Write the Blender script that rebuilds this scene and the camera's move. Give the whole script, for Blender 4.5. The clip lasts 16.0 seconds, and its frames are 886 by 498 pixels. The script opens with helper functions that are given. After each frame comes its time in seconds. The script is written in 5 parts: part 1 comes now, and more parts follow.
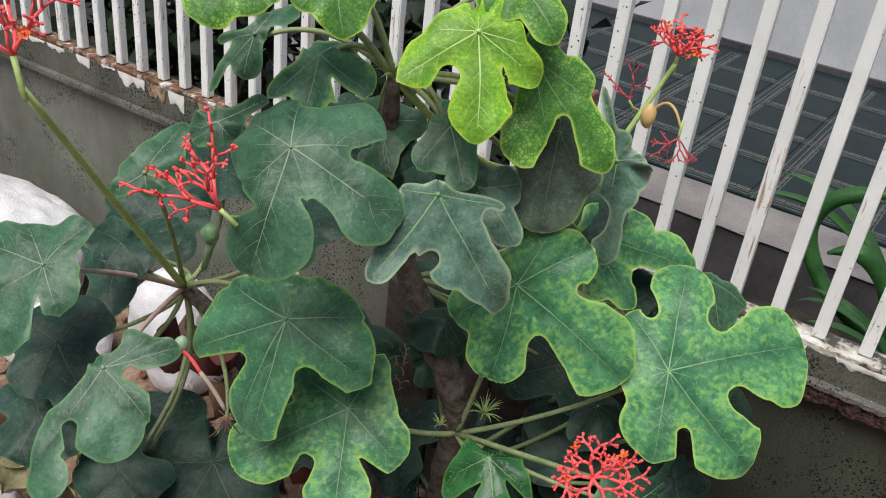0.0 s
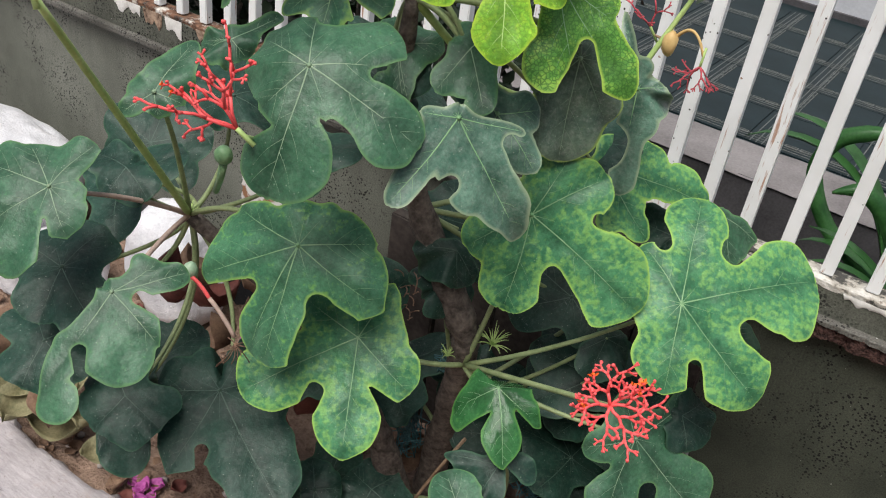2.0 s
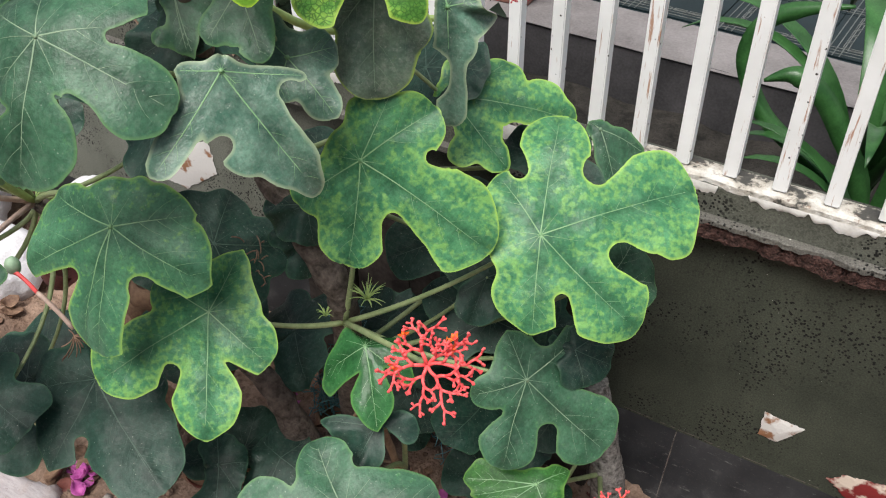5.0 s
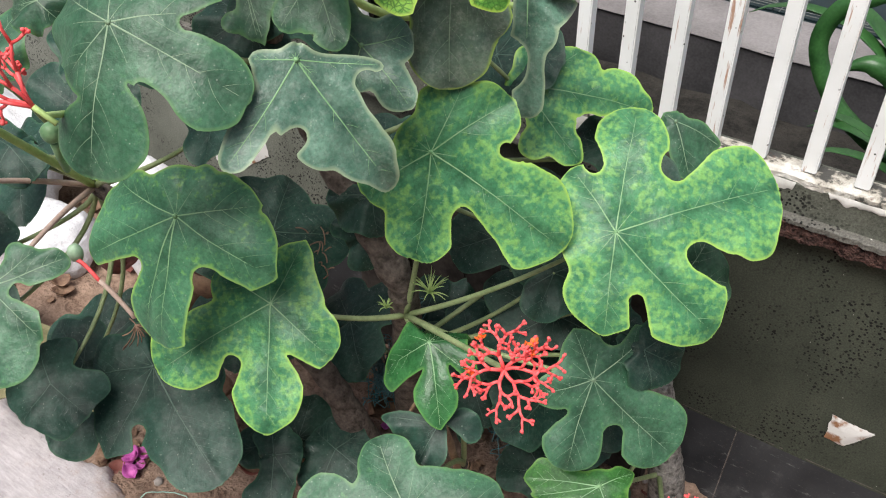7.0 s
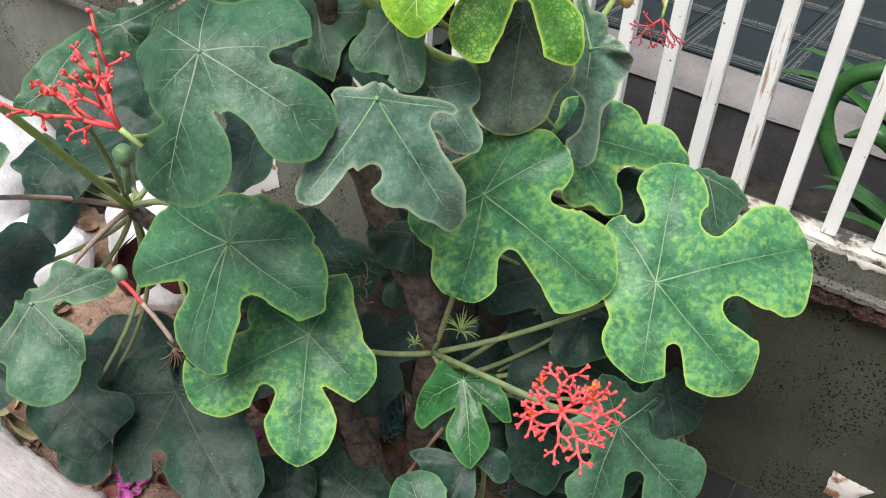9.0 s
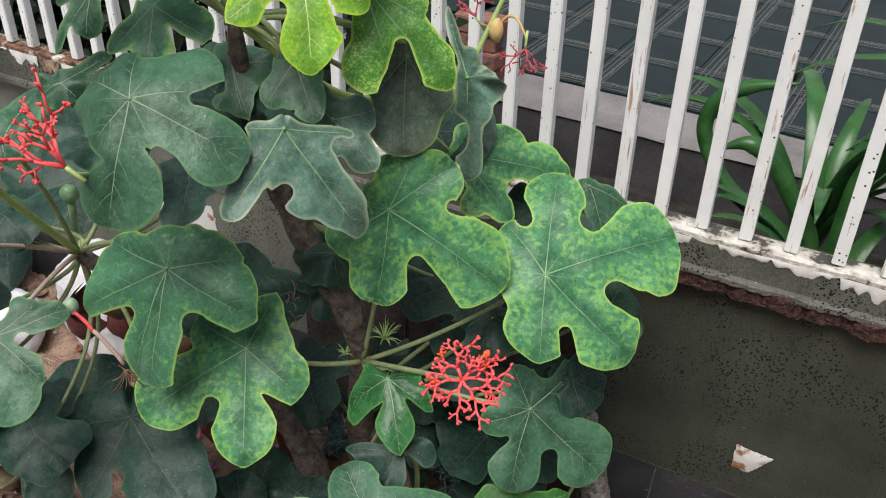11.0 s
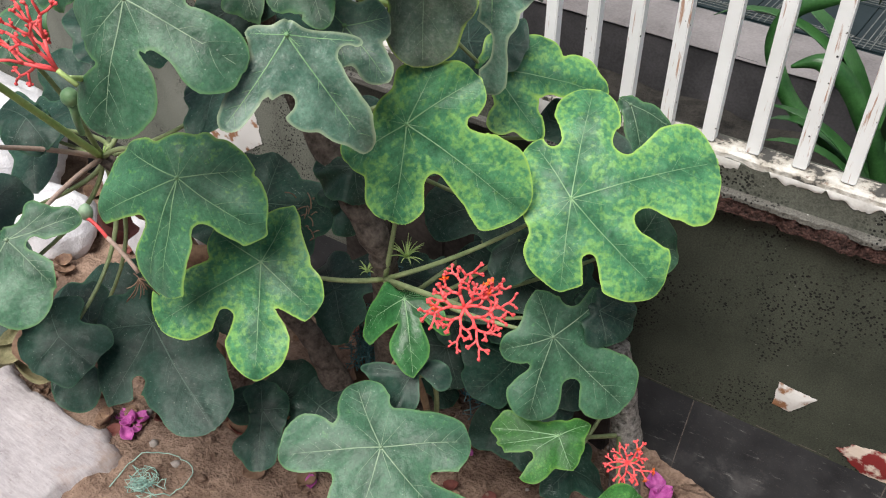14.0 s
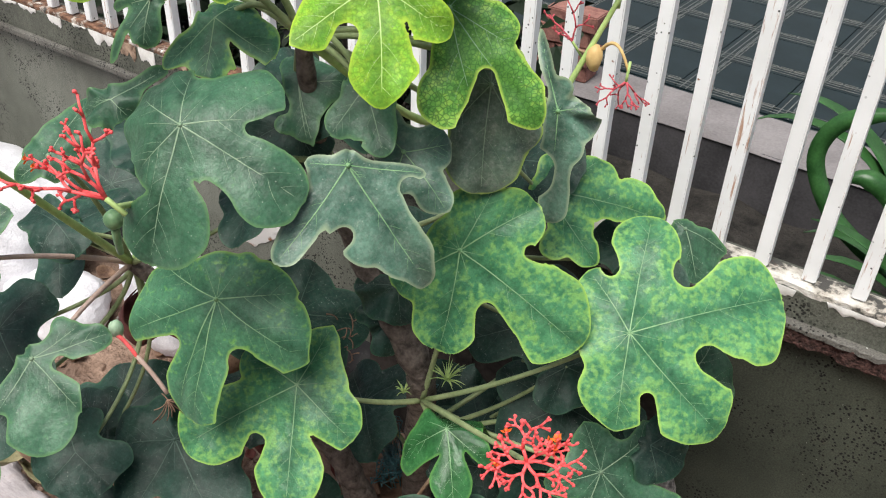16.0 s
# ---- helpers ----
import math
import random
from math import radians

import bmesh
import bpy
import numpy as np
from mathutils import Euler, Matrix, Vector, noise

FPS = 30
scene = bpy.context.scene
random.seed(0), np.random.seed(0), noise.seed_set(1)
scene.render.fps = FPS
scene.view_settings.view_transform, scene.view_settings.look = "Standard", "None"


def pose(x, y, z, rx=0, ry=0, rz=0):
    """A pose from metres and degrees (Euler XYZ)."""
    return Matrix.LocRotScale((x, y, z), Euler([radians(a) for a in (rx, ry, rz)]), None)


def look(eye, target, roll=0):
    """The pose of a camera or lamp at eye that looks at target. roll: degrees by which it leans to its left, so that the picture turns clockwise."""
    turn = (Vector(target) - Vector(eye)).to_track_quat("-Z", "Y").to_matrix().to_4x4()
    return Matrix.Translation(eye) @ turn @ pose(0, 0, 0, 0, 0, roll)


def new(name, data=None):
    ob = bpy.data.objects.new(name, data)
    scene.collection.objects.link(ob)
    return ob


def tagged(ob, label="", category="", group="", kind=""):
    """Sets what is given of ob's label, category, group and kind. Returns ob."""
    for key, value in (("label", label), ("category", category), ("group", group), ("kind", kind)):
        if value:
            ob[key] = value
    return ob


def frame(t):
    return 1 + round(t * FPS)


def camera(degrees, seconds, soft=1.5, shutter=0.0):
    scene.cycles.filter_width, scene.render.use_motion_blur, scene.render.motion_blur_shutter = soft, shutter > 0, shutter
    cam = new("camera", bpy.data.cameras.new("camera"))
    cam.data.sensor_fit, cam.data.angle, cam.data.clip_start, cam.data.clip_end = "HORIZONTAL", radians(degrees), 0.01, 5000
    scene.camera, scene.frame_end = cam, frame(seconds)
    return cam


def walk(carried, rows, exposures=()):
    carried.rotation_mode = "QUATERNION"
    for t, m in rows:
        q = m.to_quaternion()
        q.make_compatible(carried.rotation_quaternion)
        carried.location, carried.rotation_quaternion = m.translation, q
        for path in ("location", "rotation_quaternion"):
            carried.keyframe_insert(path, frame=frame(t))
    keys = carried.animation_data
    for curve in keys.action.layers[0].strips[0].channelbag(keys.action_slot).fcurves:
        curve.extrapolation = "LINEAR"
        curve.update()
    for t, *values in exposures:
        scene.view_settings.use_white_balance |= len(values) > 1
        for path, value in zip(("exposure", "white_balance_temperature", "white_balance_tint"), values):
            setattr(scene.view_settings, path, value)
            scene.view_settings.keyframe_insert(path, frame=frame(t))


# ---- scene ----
cam = camera(53.0, 16.0, soft=1.1)
PATH = [
    (0, (0.125, -0.013, 1.491), (-0.8, 1.45, 0.489), 7.0),
    (0.5, (0.122, -0.012, 1.492), (-0.791, 1.42, 0.436), 6.9),
    (1, (0.126, 0.0, 1.488), (-0.774, 1.417, 0.4), 6.6),
    (1.5, (0.121, -0.005, 1.482), (-0.759, 1.412, 0.38), 7.1),
    (2, (0.095, -0.029, 1.461), (-0.754, 1.405, 0.356), 8.7),
    (2.5, (0.103, -0.022, 1.463), (-0.727, 1.419, 0.351), 9.1),
    (3, (0.11, -0.011, 1.462), (-0.718, 1.427, 0.346), 8.4),
    (3.5, (0.154, 0.032, 1.456), (-0.68, 1.449, 0.318), 7.0),
    (4, (0.224, 0.1, 1.456), (-0.617, 1.493, 0.293), 4.3),
    (4.2, (0.26, 0.134, 1.45), (-0.571, 1.518, 0.271), 2.9),
    (6.3, (0.26, 0.214, 1.45), (-0.675, 1.427, 0.164), -4.1),
    (6.5, (0.241, 0.212, 1.443), (-0.695, 1.425, 0.157), -3.6),
    (7, (0.201, 0.203, 1.444), (-0.717, 1.433, 0.162), -1.1),
    (7.5, (0.149, 0.172, 1.43), (-0.725, 1.416, 0.131), 2.1),
    (8, (0.125, 0.139, 1.428), (-0.734, 1.388, 0.123), 3.8),
    (8.5, (0.125, 0.128, 1.437), (-0.74, 1.407, 0.166), 3.8),
    (8.7, (0.123, 0.136, 1.446), (-0.745, 1.436, 0.199), 4.0),
    (10.8, (0.235, 0.021, 1.487), (-0.638, 1.453, 0.397), 0.9),
    (11, (0.262, 0.022, 1.496), (-0.572, 1.469, 0.395), 1.4),
    (11.5, (0.29, 0.042, 1.494), (-0.537, 1.477, 0.373), 1.7),
    (12, (0.32, 0.078, 1.481), (-0.558, 1.454, 0.326), 1.0),
    (12.5, (0.316, 0.103, 1.471), (-0.593, 1.417, 0.269), -0.1),
    (13, (0.307, 0.106, 1.476), (-0.611, 1.385, 0.242), -0.0),
    (13.5, (0.299, 0.105, 1.464), (-0.617, 1.36, 0.204), -0.0),
    (14, (0.301, 0.11, 1.473), (-0.613, 1.363, 0.21), -0.0),
    (14.5, (0.285, 0.125, 1.479), (-0.654, 1.398, 0.255), 0.3),
    (15, (0.237, 0.124, 1.487), (-0.72, 1.418, 0.3), 1.5),
    (15.5, (0.197, 0.136, 1.487), (-0.763, 1.452, 0.328), 2.2),
    (16, (0.185, 0.147, 1.504), (-0.772, 1.472, 0.352), 2.1),
]
walk(cam, [(t, look(eye, target, roll)) for t, eye, target, roll in PATH], exposures=[(0.0, 0.13), (2.0, 0.22), (4.0, 0.3), (6.5, 0.58), (7.0, 0.55), (8.5, 0.57), (11.0, 0.23), (12.5, 0.37), (14.5, 0.45), (16.0, 0.52)])

# ---- light ----
world = bpy.data.worlds.new("sky")
scene.world = world
world.use_nodes = True
wn = world.node_tree.nodes
sky = wn.new("ShaderNodeTexSky")
sky.sky_type = "NISHITA"
sky.sun_disc = False
sky.sun_elevation, sky.sun_rotation = radians(60), radians(175)
sky.air_density, sky.dust_density, sky.ozone_density = 1.0, 4.0, 0.6
wn["Background"].inputs["Strength"].default_value = 0.08
world.node_tree.links.new(sky.outputs["Color"], wn["Background"].inputs["Color"])
sun = new("sun", bpy.data.lights.new("sun", "SUN"))
sun.data.energy, sun.data.angle, sun.data.color = 3.25, radians(38), (0.98, 0.98, 0.94)
sun.matrix_world = look((0, 0, 0), (-0.05, 0.42, -0.9))


# ---- materials ----
def material(name, rough=0.6, spec=0.4, metal=0.0):
    m = bpy.data.materials.new(name)
    m.use_nodes = True
    b = m.node_tree.nodes["Principled BSDF"]
    b.inputs["Roughness"].default_value = rough
    b.inputs["Specular IOR Level"].default_value = spec
    b.inputs["Metallic"].default_value = metal
    return m, m.node_tree.nodes, m.node_tree.links, b


def coords(nodes, links, spread=True):
    """Object coordinates, moved about from object to object."""
    tc = nodes.new("ShaderNodeTexCoord")
    if not spread:
        return tc.outputs["Object"]
    info = nodes.new("ShaderNodeObjectInfo")
    mul = nodes.new("ShaderNodeVectorMath")
    mul.operation = "SCALE"
    mul.inputs[0].default_value = (7.1, 3.3, 5.7)
    links.new(info.outputs["Random"], mul.inputs["Scale"])
    add = nodes.new("ShaderNodeVectorMath")
    links.new(tc.outputs["Object"], add.inputs[0])
    links.new(mul.outputs[0], add.inputs[1])
    return add.outputs[0]


def noise_tex(nodes, links, vec, scale, detail=4, rough=0.55):
    n = nodes.new("ShaderNodeTexNoise")
    n.inputs["Scale"].default_value, n.inputs["Detail"].default_value, n.inputs["Roughness"].default_value = scale, detail, rough
    links.new(vec, n.inputs["Vector"])
    return n.outputs["Fac"]


def ramp(nodes, links, fac, stops):
    r = nodes.new("ShaderNodeValToRGB")
    e = r.color_ramp.elements
    while len(e) < len(stops):
        e.new(0.5)
    for k, (p, c) in zip(e, stops):
        k.position, k.color = p, (*c, 1) if len(c) == 3 else c
    links.new(fac, r.inputs["Fac"])
    return r.outputs["Color"]


def grey(v):
    return (v, v, v)


def mix(nodes, links, fac, a, b, how="MIX"):
    m = nodes.new("ShaderNodeMix")
    m.data_type, m.blend_type = "RGBA", how
    for sock, val in ((m.inputs[0], fac), (m.inputs[6], a), (m.inputs[7], b)):
        if isinstance(val, (int, float)):
            sock.default_value = val
        elif isinstance(val, tuple):
            sock.default_value = (*val, 1)
        else:
            links.new(val, sock)
    return m.outputs[2]


def maths(nodes, links, op, a, b=0.0):
    m = nodes.new("ShaderNodeMath")
    m.operation = op
    m.use_clamp = False
    for sock, val in zip(m.inputs, (a, b)):
        if isinstance(val, (int, float)):
            sock.default_value = val
        else:
            links.new(val, sock)
    return m.outputs[0]


def bump(nodes, links, b, height, strength=0.3, dist=0.002):
    n = nodes.new("ShaderNodeBump")
    n.inputs["Strength"].default_value, n.inputs["Distance"].default_value = strength, dist
    links.new(height, n.inputs["Height"])
    links.new(n.outputs["Normal"], b.inputs["Normal"])


def leaf_material(name, deep, pale, spots, spot_low, rough=0.5, rim=(0.3, 0.45, 0.1), rim_width=0.0022, dust=0.0, net=0.0, through_light=0.25, scratch=0.0):
    """Blade: deep and pale green in soft clouds, yellowing spots that gather at the margin, a thin bright rim, dust."""
    m, n, l, b = material(name, rough, 0.33)
    v = coords(n, l)
    col = ramp(n, l, noise_tex(n, l, v, 30, 6, 0.65), [(0.32, deep), (0.68, pale)])
    at = n.new("ShaderNodeAttribute")
    at.attribute_name = "margin"
    near = n.new("ShaderNodeMapRange")
    near.inputs["From Min"].default_value, near.inputs["From Max"].default_value = 0.0, 0.04
    near.inputs["To Min"].default_value, near.inputs["To Max"].default_value = 0.065, -0.03
    l.new(at.outputs["Fac"], near.inputs["Value"])
    ribs = n.new("ShaderNodeAttribute")
    ribs.attribute_name = "rib"
    away = n.new("ShaderNodeMapRange")
    away.inputs["From Min"].default_value, away.inputs["From Max"].default_value = 0.0, 0.02
    away.inputs["To Min"].default_value, away.inputs["To Max"].default_value = -0.12, 0.03
    l.new(ribs.outputs["Fac"], away.inputs["Value"])
    spotty = maths(n, l, "ADD", maths(n, l, "ADD", noise_tex(n, l, v, 118, 3, 0.5), near.outputs[0]), away.outputs[0])
    spotty = ramp(n, l, spotty, [(spot_low - 0.02, grey(0)), (spot_low + 0.17, grey(0.78))])
    col = mix(n, l, spotty, col, spots)
    along = ramp(n, l, maths(n, l, "ADD", ribs.outputs["Fac"], maths(n, l, "MULTIPLY", noise_tex(n, l, v, 60, 3), 0.012)), [(0.004, grey(0.62)), (0.022, grey(1.0)), (0.05, grey(1.12))])
    col = mix(n, l, 1.0, col, along, "MULTIPLY")
    if net:
        vor = n.new("ShaderNodeTexVoronoi")
        vor.feature = "DISTANCE_TO_EDGE"
        vor.inputs["Scale"].default_value = 210
        l.new(v, vor.inputs["Vector"])
        lines = ramp(n, l, vor.outputs["Distance"], [(0.03, grey(net)), (0.16, grey(0))])
        col = mix(n, l, lines, col, tuple(c * 0.6 for c in deep))
    if dust:
        d = ramp(n, l, noise_tex(n, l, v, 110, 8, 0.75), [(0.48, grey(0)), (0.72, grey(dust))])
        col = mix(n, l, d, col, (0.42, 0.42, 0.38))
    grit = n.new("ShaderNodeTexVoronoi")   # pale specks
    grit.inputs["Scale"].default_value = 240
    l.new(v, grit.inputs["Vector"])
    sparse = ramp(n, l, grit.outputs["Color"], [(0.78, grey(0)), (0.8, grey(0.35))])
    col = mix(n, l, maths(n, l, "MULTIPLY", sparse, ramp(n, l, grit.outputs["Distance"], [(0.1, grey(1)), (0.24, grey(0))])), col, (0.5, 0.55, 0.45))
    if scratch:   # pale scuffs in patches
        mp = n.new("ShaderNodeMapping")
        mp.inputs["Scale"].default_value, mp.inputs["Rotation"].default_value = (260, 60, 60), (0, 0, radians(35))
        l.new(v, mp.inputs["Vector"])
        lines = ramp(n, l, noise_tex(n, l, mp.outputs[0], 1.0, 4, 0.7), [(0.58, grey(0)), (0.68, grey(scratch))])
        patch = ramp(n, l, noise_tex(n, l, v, 22, 3), [(0.58, grey(0)), (0.66, grey(1))])
        col = mix(n, l, maths(n, l, "MULTIPLY", lines, patch), col, (0.4, 0.43, 0.4))
    grain = ramp(n, l, noise_tex(n, l, v, 230, 4, 0.7), [(0.3, grey(0.76)), (0.5, grey(1.0)), (0.7, grey(1.24))])
    col = mix(n, l, 1.0, col, grain, "MULTIPLY")
    edge = ramp(n, l, at.outputs["Fac"], [(0.0, grey(1)), (rim_width, grey(0))])
    col = mix(n, l, edge, col, rim)
    l.new(col, b.inputs["Base Color"])
    cells = n.new("ShaderNodeTexVoronoi")   # quilted relief between the fine veins
    cells.feature, cells.inputs["Scale"].default_value = "SMOOTH_F1", 80
    bent = n.new("ShaderNodeVectorMath")
    l.new(v, bent.inputs[0])
    sway = n.new("ShaderNodeVectorMath")
    sway.operation, sway.inputs["Scale"].default_value = "SCALE", 0.02
    wob = n.new("ShaderNodeTexNoise")
    wob.inputs["Scale"].default_value = 40
    l.new(v, wob.inputs["Vector"])
    l.new(wob.outputs["Color"], sway.inputs[0])
    l.new(sway.outputs[0], bent.inputs[1])
    l.new(bent.outputs[0], cells.inputs["Vector"])
    fine = maths(n, l, "SUBTRACT", noise_tex(n, l, v, 45, 5, 0.6), maths(n, l, "MULTIPLY", cells.outputs["Distance"], 0.5))
    fine = maths(n, l, "ADD", fine, maths(n, l, "MULTIPLY", noise_tex(n, l, v, 420, 2), 0.2))
    bump(n, l, b, fine, 0.42, 0.004)
    tr = n.new("ShaderNodeBsdfTranslucent")
    l.new(mix(n, l, 1.0, col, (0.9, 1.0, 0.45), "MULTIPLY"), tr.inputs["Color"])
    sh = n.new("ShaderNodeMixShader")
    sh.inputs[0].default_value = through_light
    l.new(b.outputs[0], sh.inputs[1])
    l.new(tr.outputs[0], sh.inputs[2])
    l.new(sh.outputs[0], n["Material Output"].inputs["Surface"])
    return m


DARK = leaf_material("dark_leaf", (0.029, 0.092, 0.05), (0.066, 0.165, 0.092), (0.09, 0.25, 0.09), 0.7, 0.4, rim=(0.11, 0.23, 0.09), rim_width=0.0011, dust=0.1, through_light=0.12)
# dusty leaf of the bush's inside and foot, its shade put into the colour
SHADED = leaf_material("shaded_leaf", (0.007, 0.032, 0.021), (0.019, 0.06, 0.041), (0.04, 0.1, 0.055), 0.75, 0.5, rim=(0.04, 0.1, 0.055), rim_width=0.001, dust=0.09, through_light=0.06, scratch=0.35)
MIXED = leaf_material("green_leaf", (0.046, 0.16, 0.084), (0.096, 0.262, 0.136), (0.2, 0.44, 0.1), 0.62, 0.38, rim=(0.3, 0.5, 0.12), rim_width=0.0013, dust=0.08, through_light=0.18)
MOTTLED = leaf_material("mottled_leaf", (0.036, 0.168, 0.078), (0.108, 0.33, 0.15), (0.23, 0.47, 0.13), 0.5, 0.36, rim=(0.42, 0.66, 0.13), rim_width=0.0014, dust=0.06)
DUSTY = leaf_material("dusty_leaf", (0.054, 0.132, 0.09), (0.13, 0.235, 0.17), (0.18, 0.29, 0.17), 0.72, 0.34, rim=(0.3, 0.38, 0.24), rim_width=0.0011, dust=0.26, through_light=0.1)
DUSKY = leaf_material("dusky_leaf", (0.09, 0.15, 0.11), (0.17, 0.24, 0.17), (0.2, 0.3, 0.12), 0.7, 0.36, rim=(0.38, 0.54, 0.1), rim_width=0.0025, dust=0.35, through_light=0.15)
YELLOW = leaf_material("yellowing_leaf", (0.2, 0.5, 0.05), (0.36, 0.66, 0.07), (0.5, 0.74, 0.08), 0.54, 0.4, rim=(0.55, 0.75, 0.08), net=0.35, through_light=0.4)
LIME = leaf_material("lime_leaf", (0.09, 0.28, 0.05), (0.18, 0.45, 0.08), (0.36, 0.6, 0.1), 0.54, 0.4, rim=(0.5, 0.7, 0.12), net=0.75, through_light=0.35)
GLOSSY = leaf_material("young_leaf", (0.025, 0.12, 0.035), (0.06, 0.21, 0.07), (0.12, 0.32, 0.08), 0.68, 0.2, rim=(0.12, 0.3, 0.07), through_light=0.25)
FRESH = leaf_material("fresh_leaf", (0.036, 0.15, 0.034), (0.075, 0.24, 0.052), (0.14, 0.32, 0.06), 0.64, 0.43, rim=(0.14, 0.3, 0.06), rim_width=0.0014, net=0.4, through_light=0.25)


def simple(name, low, high, scale=20, rough=0.6, spec=0.35, bumps=0.3, dist=0.002, fine=200, spread=True, metal=0.0):
    m, n, l, b = material(name, rough, spec, metal)
    v = coords(n, l, spread)
    a = noise_tex(n, l, v, scale, 5)
    c = noise_tex(n, l, v, fine, 4)
    col = ramp(n, l, maths(n, l, "ADD", maths(n, l, "MULTIPLY", a, 0.65), maths(n, l, "MULTIPLY", c, 0.35)), [(0.35, low), (0.65, high)])
    l.new(col, b.inputs["Base Color"])
    bump(n, l, b, maths(n, l, "ADD", a, maths(n, l, "MULTIPLY", c, 0.4)), bumps, dist)
    return m


VEIN = simple("vein", (0.13, 0.28, 0.12), (0.24, 0.4, 0.2), 30, 0.5)
VEIN_DARK = simple("vein_in_shade_leaf", (0.13, 0.22, 0.13), (0.25, 0.34, 0.22), 30, 0.5)
# veins darkened likewise, shade included in the colour
VEIN_SHADED = simple("vein_in_shaded_leaf", (0.035, 0.07, 0.05), (0.075, 0.12, 0.09), 30, 0.5)
VEIN_YELLOW = simple("vein_of_yellow_leaf", (0.4, 0.6, 0.15), (0.5, 0.7, 0.25), 30, 0.5)
STALK = simple("leaf_stalk", (0.19, 0.25, 0.11), (0.34, 0.4, 0.2), 25, 0.5)
STALK_PINK = simple("pinkish_stalk", (0.38, 0.27, 0.22), (0.54, 0.4, 0.34), 25, 0.5)
STEM_GREEN = simple("green_stem", (0.32, 0.46, 0.14), (0.48, 0.62, 0.24), 25, 0.5)
BARK = simple("bark", (0.05, 0.04, 0.035), (0.2, 0.165, 0.14), 70, 0.85, 0.2, 0.9, 0.006)
PLANK = simple("weathered_plank", (0.024, 0.02, 0.018), (0.085, 0.07, 0.062), 12, 0.85, 0.2, 0.6, 0.004, 90, False)
TWIG = simple("dry_twig", (0.2, 0.13, 0.08), (0.4, 0.28, 0.18), 40, 0.8)
CORAL = simple("coral_red", (0.78, 0.075, 0.08), (0.93, 0.15, 0.15), 60, 0.45)
CORAL_DULL = simple("faded_coral", (0.4, 0.05, 0.07), (0.6, 0.1, 0.12), 60, 0.5)
PETAL = simple("orange_petal", (0.8, 0.1, 0.02), (0.9, 0.2, 0.03), 60, 0.4)
POD = simple("tan_pod", (0.5, 0.32, 0.12), (0.65, 0.46, 0.2), 40, 0.5)
FRUIT = simple("green_fruit", (0.1, 0.22, 0.1), (0.2, 0.34, 0.17), 50, 0.35)
FRUIT_PALE = simple("pale_green_fruit", (0.22, 0.34, 0.22), (0.34, 0.46, 0.32), 50, 0.4)
SACK = simple("white_sack", (0.55, 0.54, 0.57), (0.78, 0.77, 0.8), 18, 0.55, 0.35, 0.6, 0.01)
SOIL = simple("soil", (0.13, 0.08, 0.058), (0.36, 0.25, 0.19), 22, 0.95, 0.15, 1.0, 0.02, 150, False)
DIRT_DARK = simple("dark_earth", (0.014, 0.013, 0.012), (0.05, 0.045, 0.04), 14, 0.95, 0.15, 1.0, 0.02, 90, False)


def paving():
    """Pale concrete brushed one way, with pits and earth stains."""
    m, n, l, b = material("pale_concrete", 0.88, 0.25)
    v = coords(n, l, False)
    mp = n.new("ShaderNodeMapping")
    mp.inputs["Scale"].default_value, mp.inputs["Rotation"].default_value = (22, 150, 22), (0, 0, radians(-35))
    l.new(v, mp.inputs["Vector"])
    brushed = noise_tex(n, l, mp.outputs[0], 1.0, 8, 0.75)
    clouds = noise_tex(n, l, v, 11, 6, 0.7)
    col = ramp(n, l, maths(n, l, "ADD", maths(n, l, "MULTIPLY", brushed, 0.65), maths(n, l, "MULTIPLY", clouds, 0.35)), [(0.3, (0.27, 0.24, 0.245)), (0.5, (0.44, 0.4, 0.41)), (0.68, (0.57, 0.53, 0.54))])
    pits = ramp(n, l, noise_tex(n, l, v, 85, 5, 0.7), [(0.62, grey(0)), (0.7, grey(0.7))])
    col = mix(n, l, pits, col, (0.2, 0.16, 0.15))
    col = mix(n, l, ramp(n, l, noise_tex(n, l, v, 5, 7, 0.7), [(0.54, grey(0)), (0.7, grey(0.8))]), col, (0.34, 0.24, 0.19))
    l.new(col, b.inputs["Base Color"])
    bump(n, l, b, maths(n, l, "ADD", maths(n, l, "MULTIPLY", brushed, 0.4), noise_tex(n, l, v, 60, 6, 0.75)), 0.7, 0.006)
    return m


PAVING = paving()
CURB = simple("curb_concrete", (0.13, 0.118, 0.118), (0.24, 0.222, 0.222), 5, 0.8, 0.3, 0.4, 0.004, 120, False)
CURB_DARK = simple("dark_concrete", (0.035, 0.034, 0.036), (0.085, 0.08, 0.085), 6, 0.7, 0.3, 0.4, 0.004, 120, False)
TILE = simple("teal_tile", (0.005, 0.012, 0.014), (0.012, 0.023, 0.027), 7, 0.5, 0.25, 0.05, 0.001, 60, False)
TILE_LINE = simple("tile_line", (0.07, 0.075, 0.07), (0.17, 0.175, 0.165), 30, 0.4, 0.4, 0.05, 0.001, 60, False)
HOUSE = simple("grey_plaster", (0.42, 0.43, 0.46), (0.56, 0.57, 0.6), 4, 0.7, 0.3, 0.2, 0.003, 90, False)
BRICK = simple("old_brick", (0.16, 0.07, 0.06), (0.32, 0.16, 0.13), 40, 0.9, 0.2, 0.8, 0.004)
MAGENTA = simple("magenta_bract", (0.3, 0.04, 0.22), (0.56, 0.14, 0.42), 60, 0.6)
DRY = simple("dry_leaf", (0.1, 0.055, 0.04), (0.27, 0.17, 0.11), 35, 0.8)
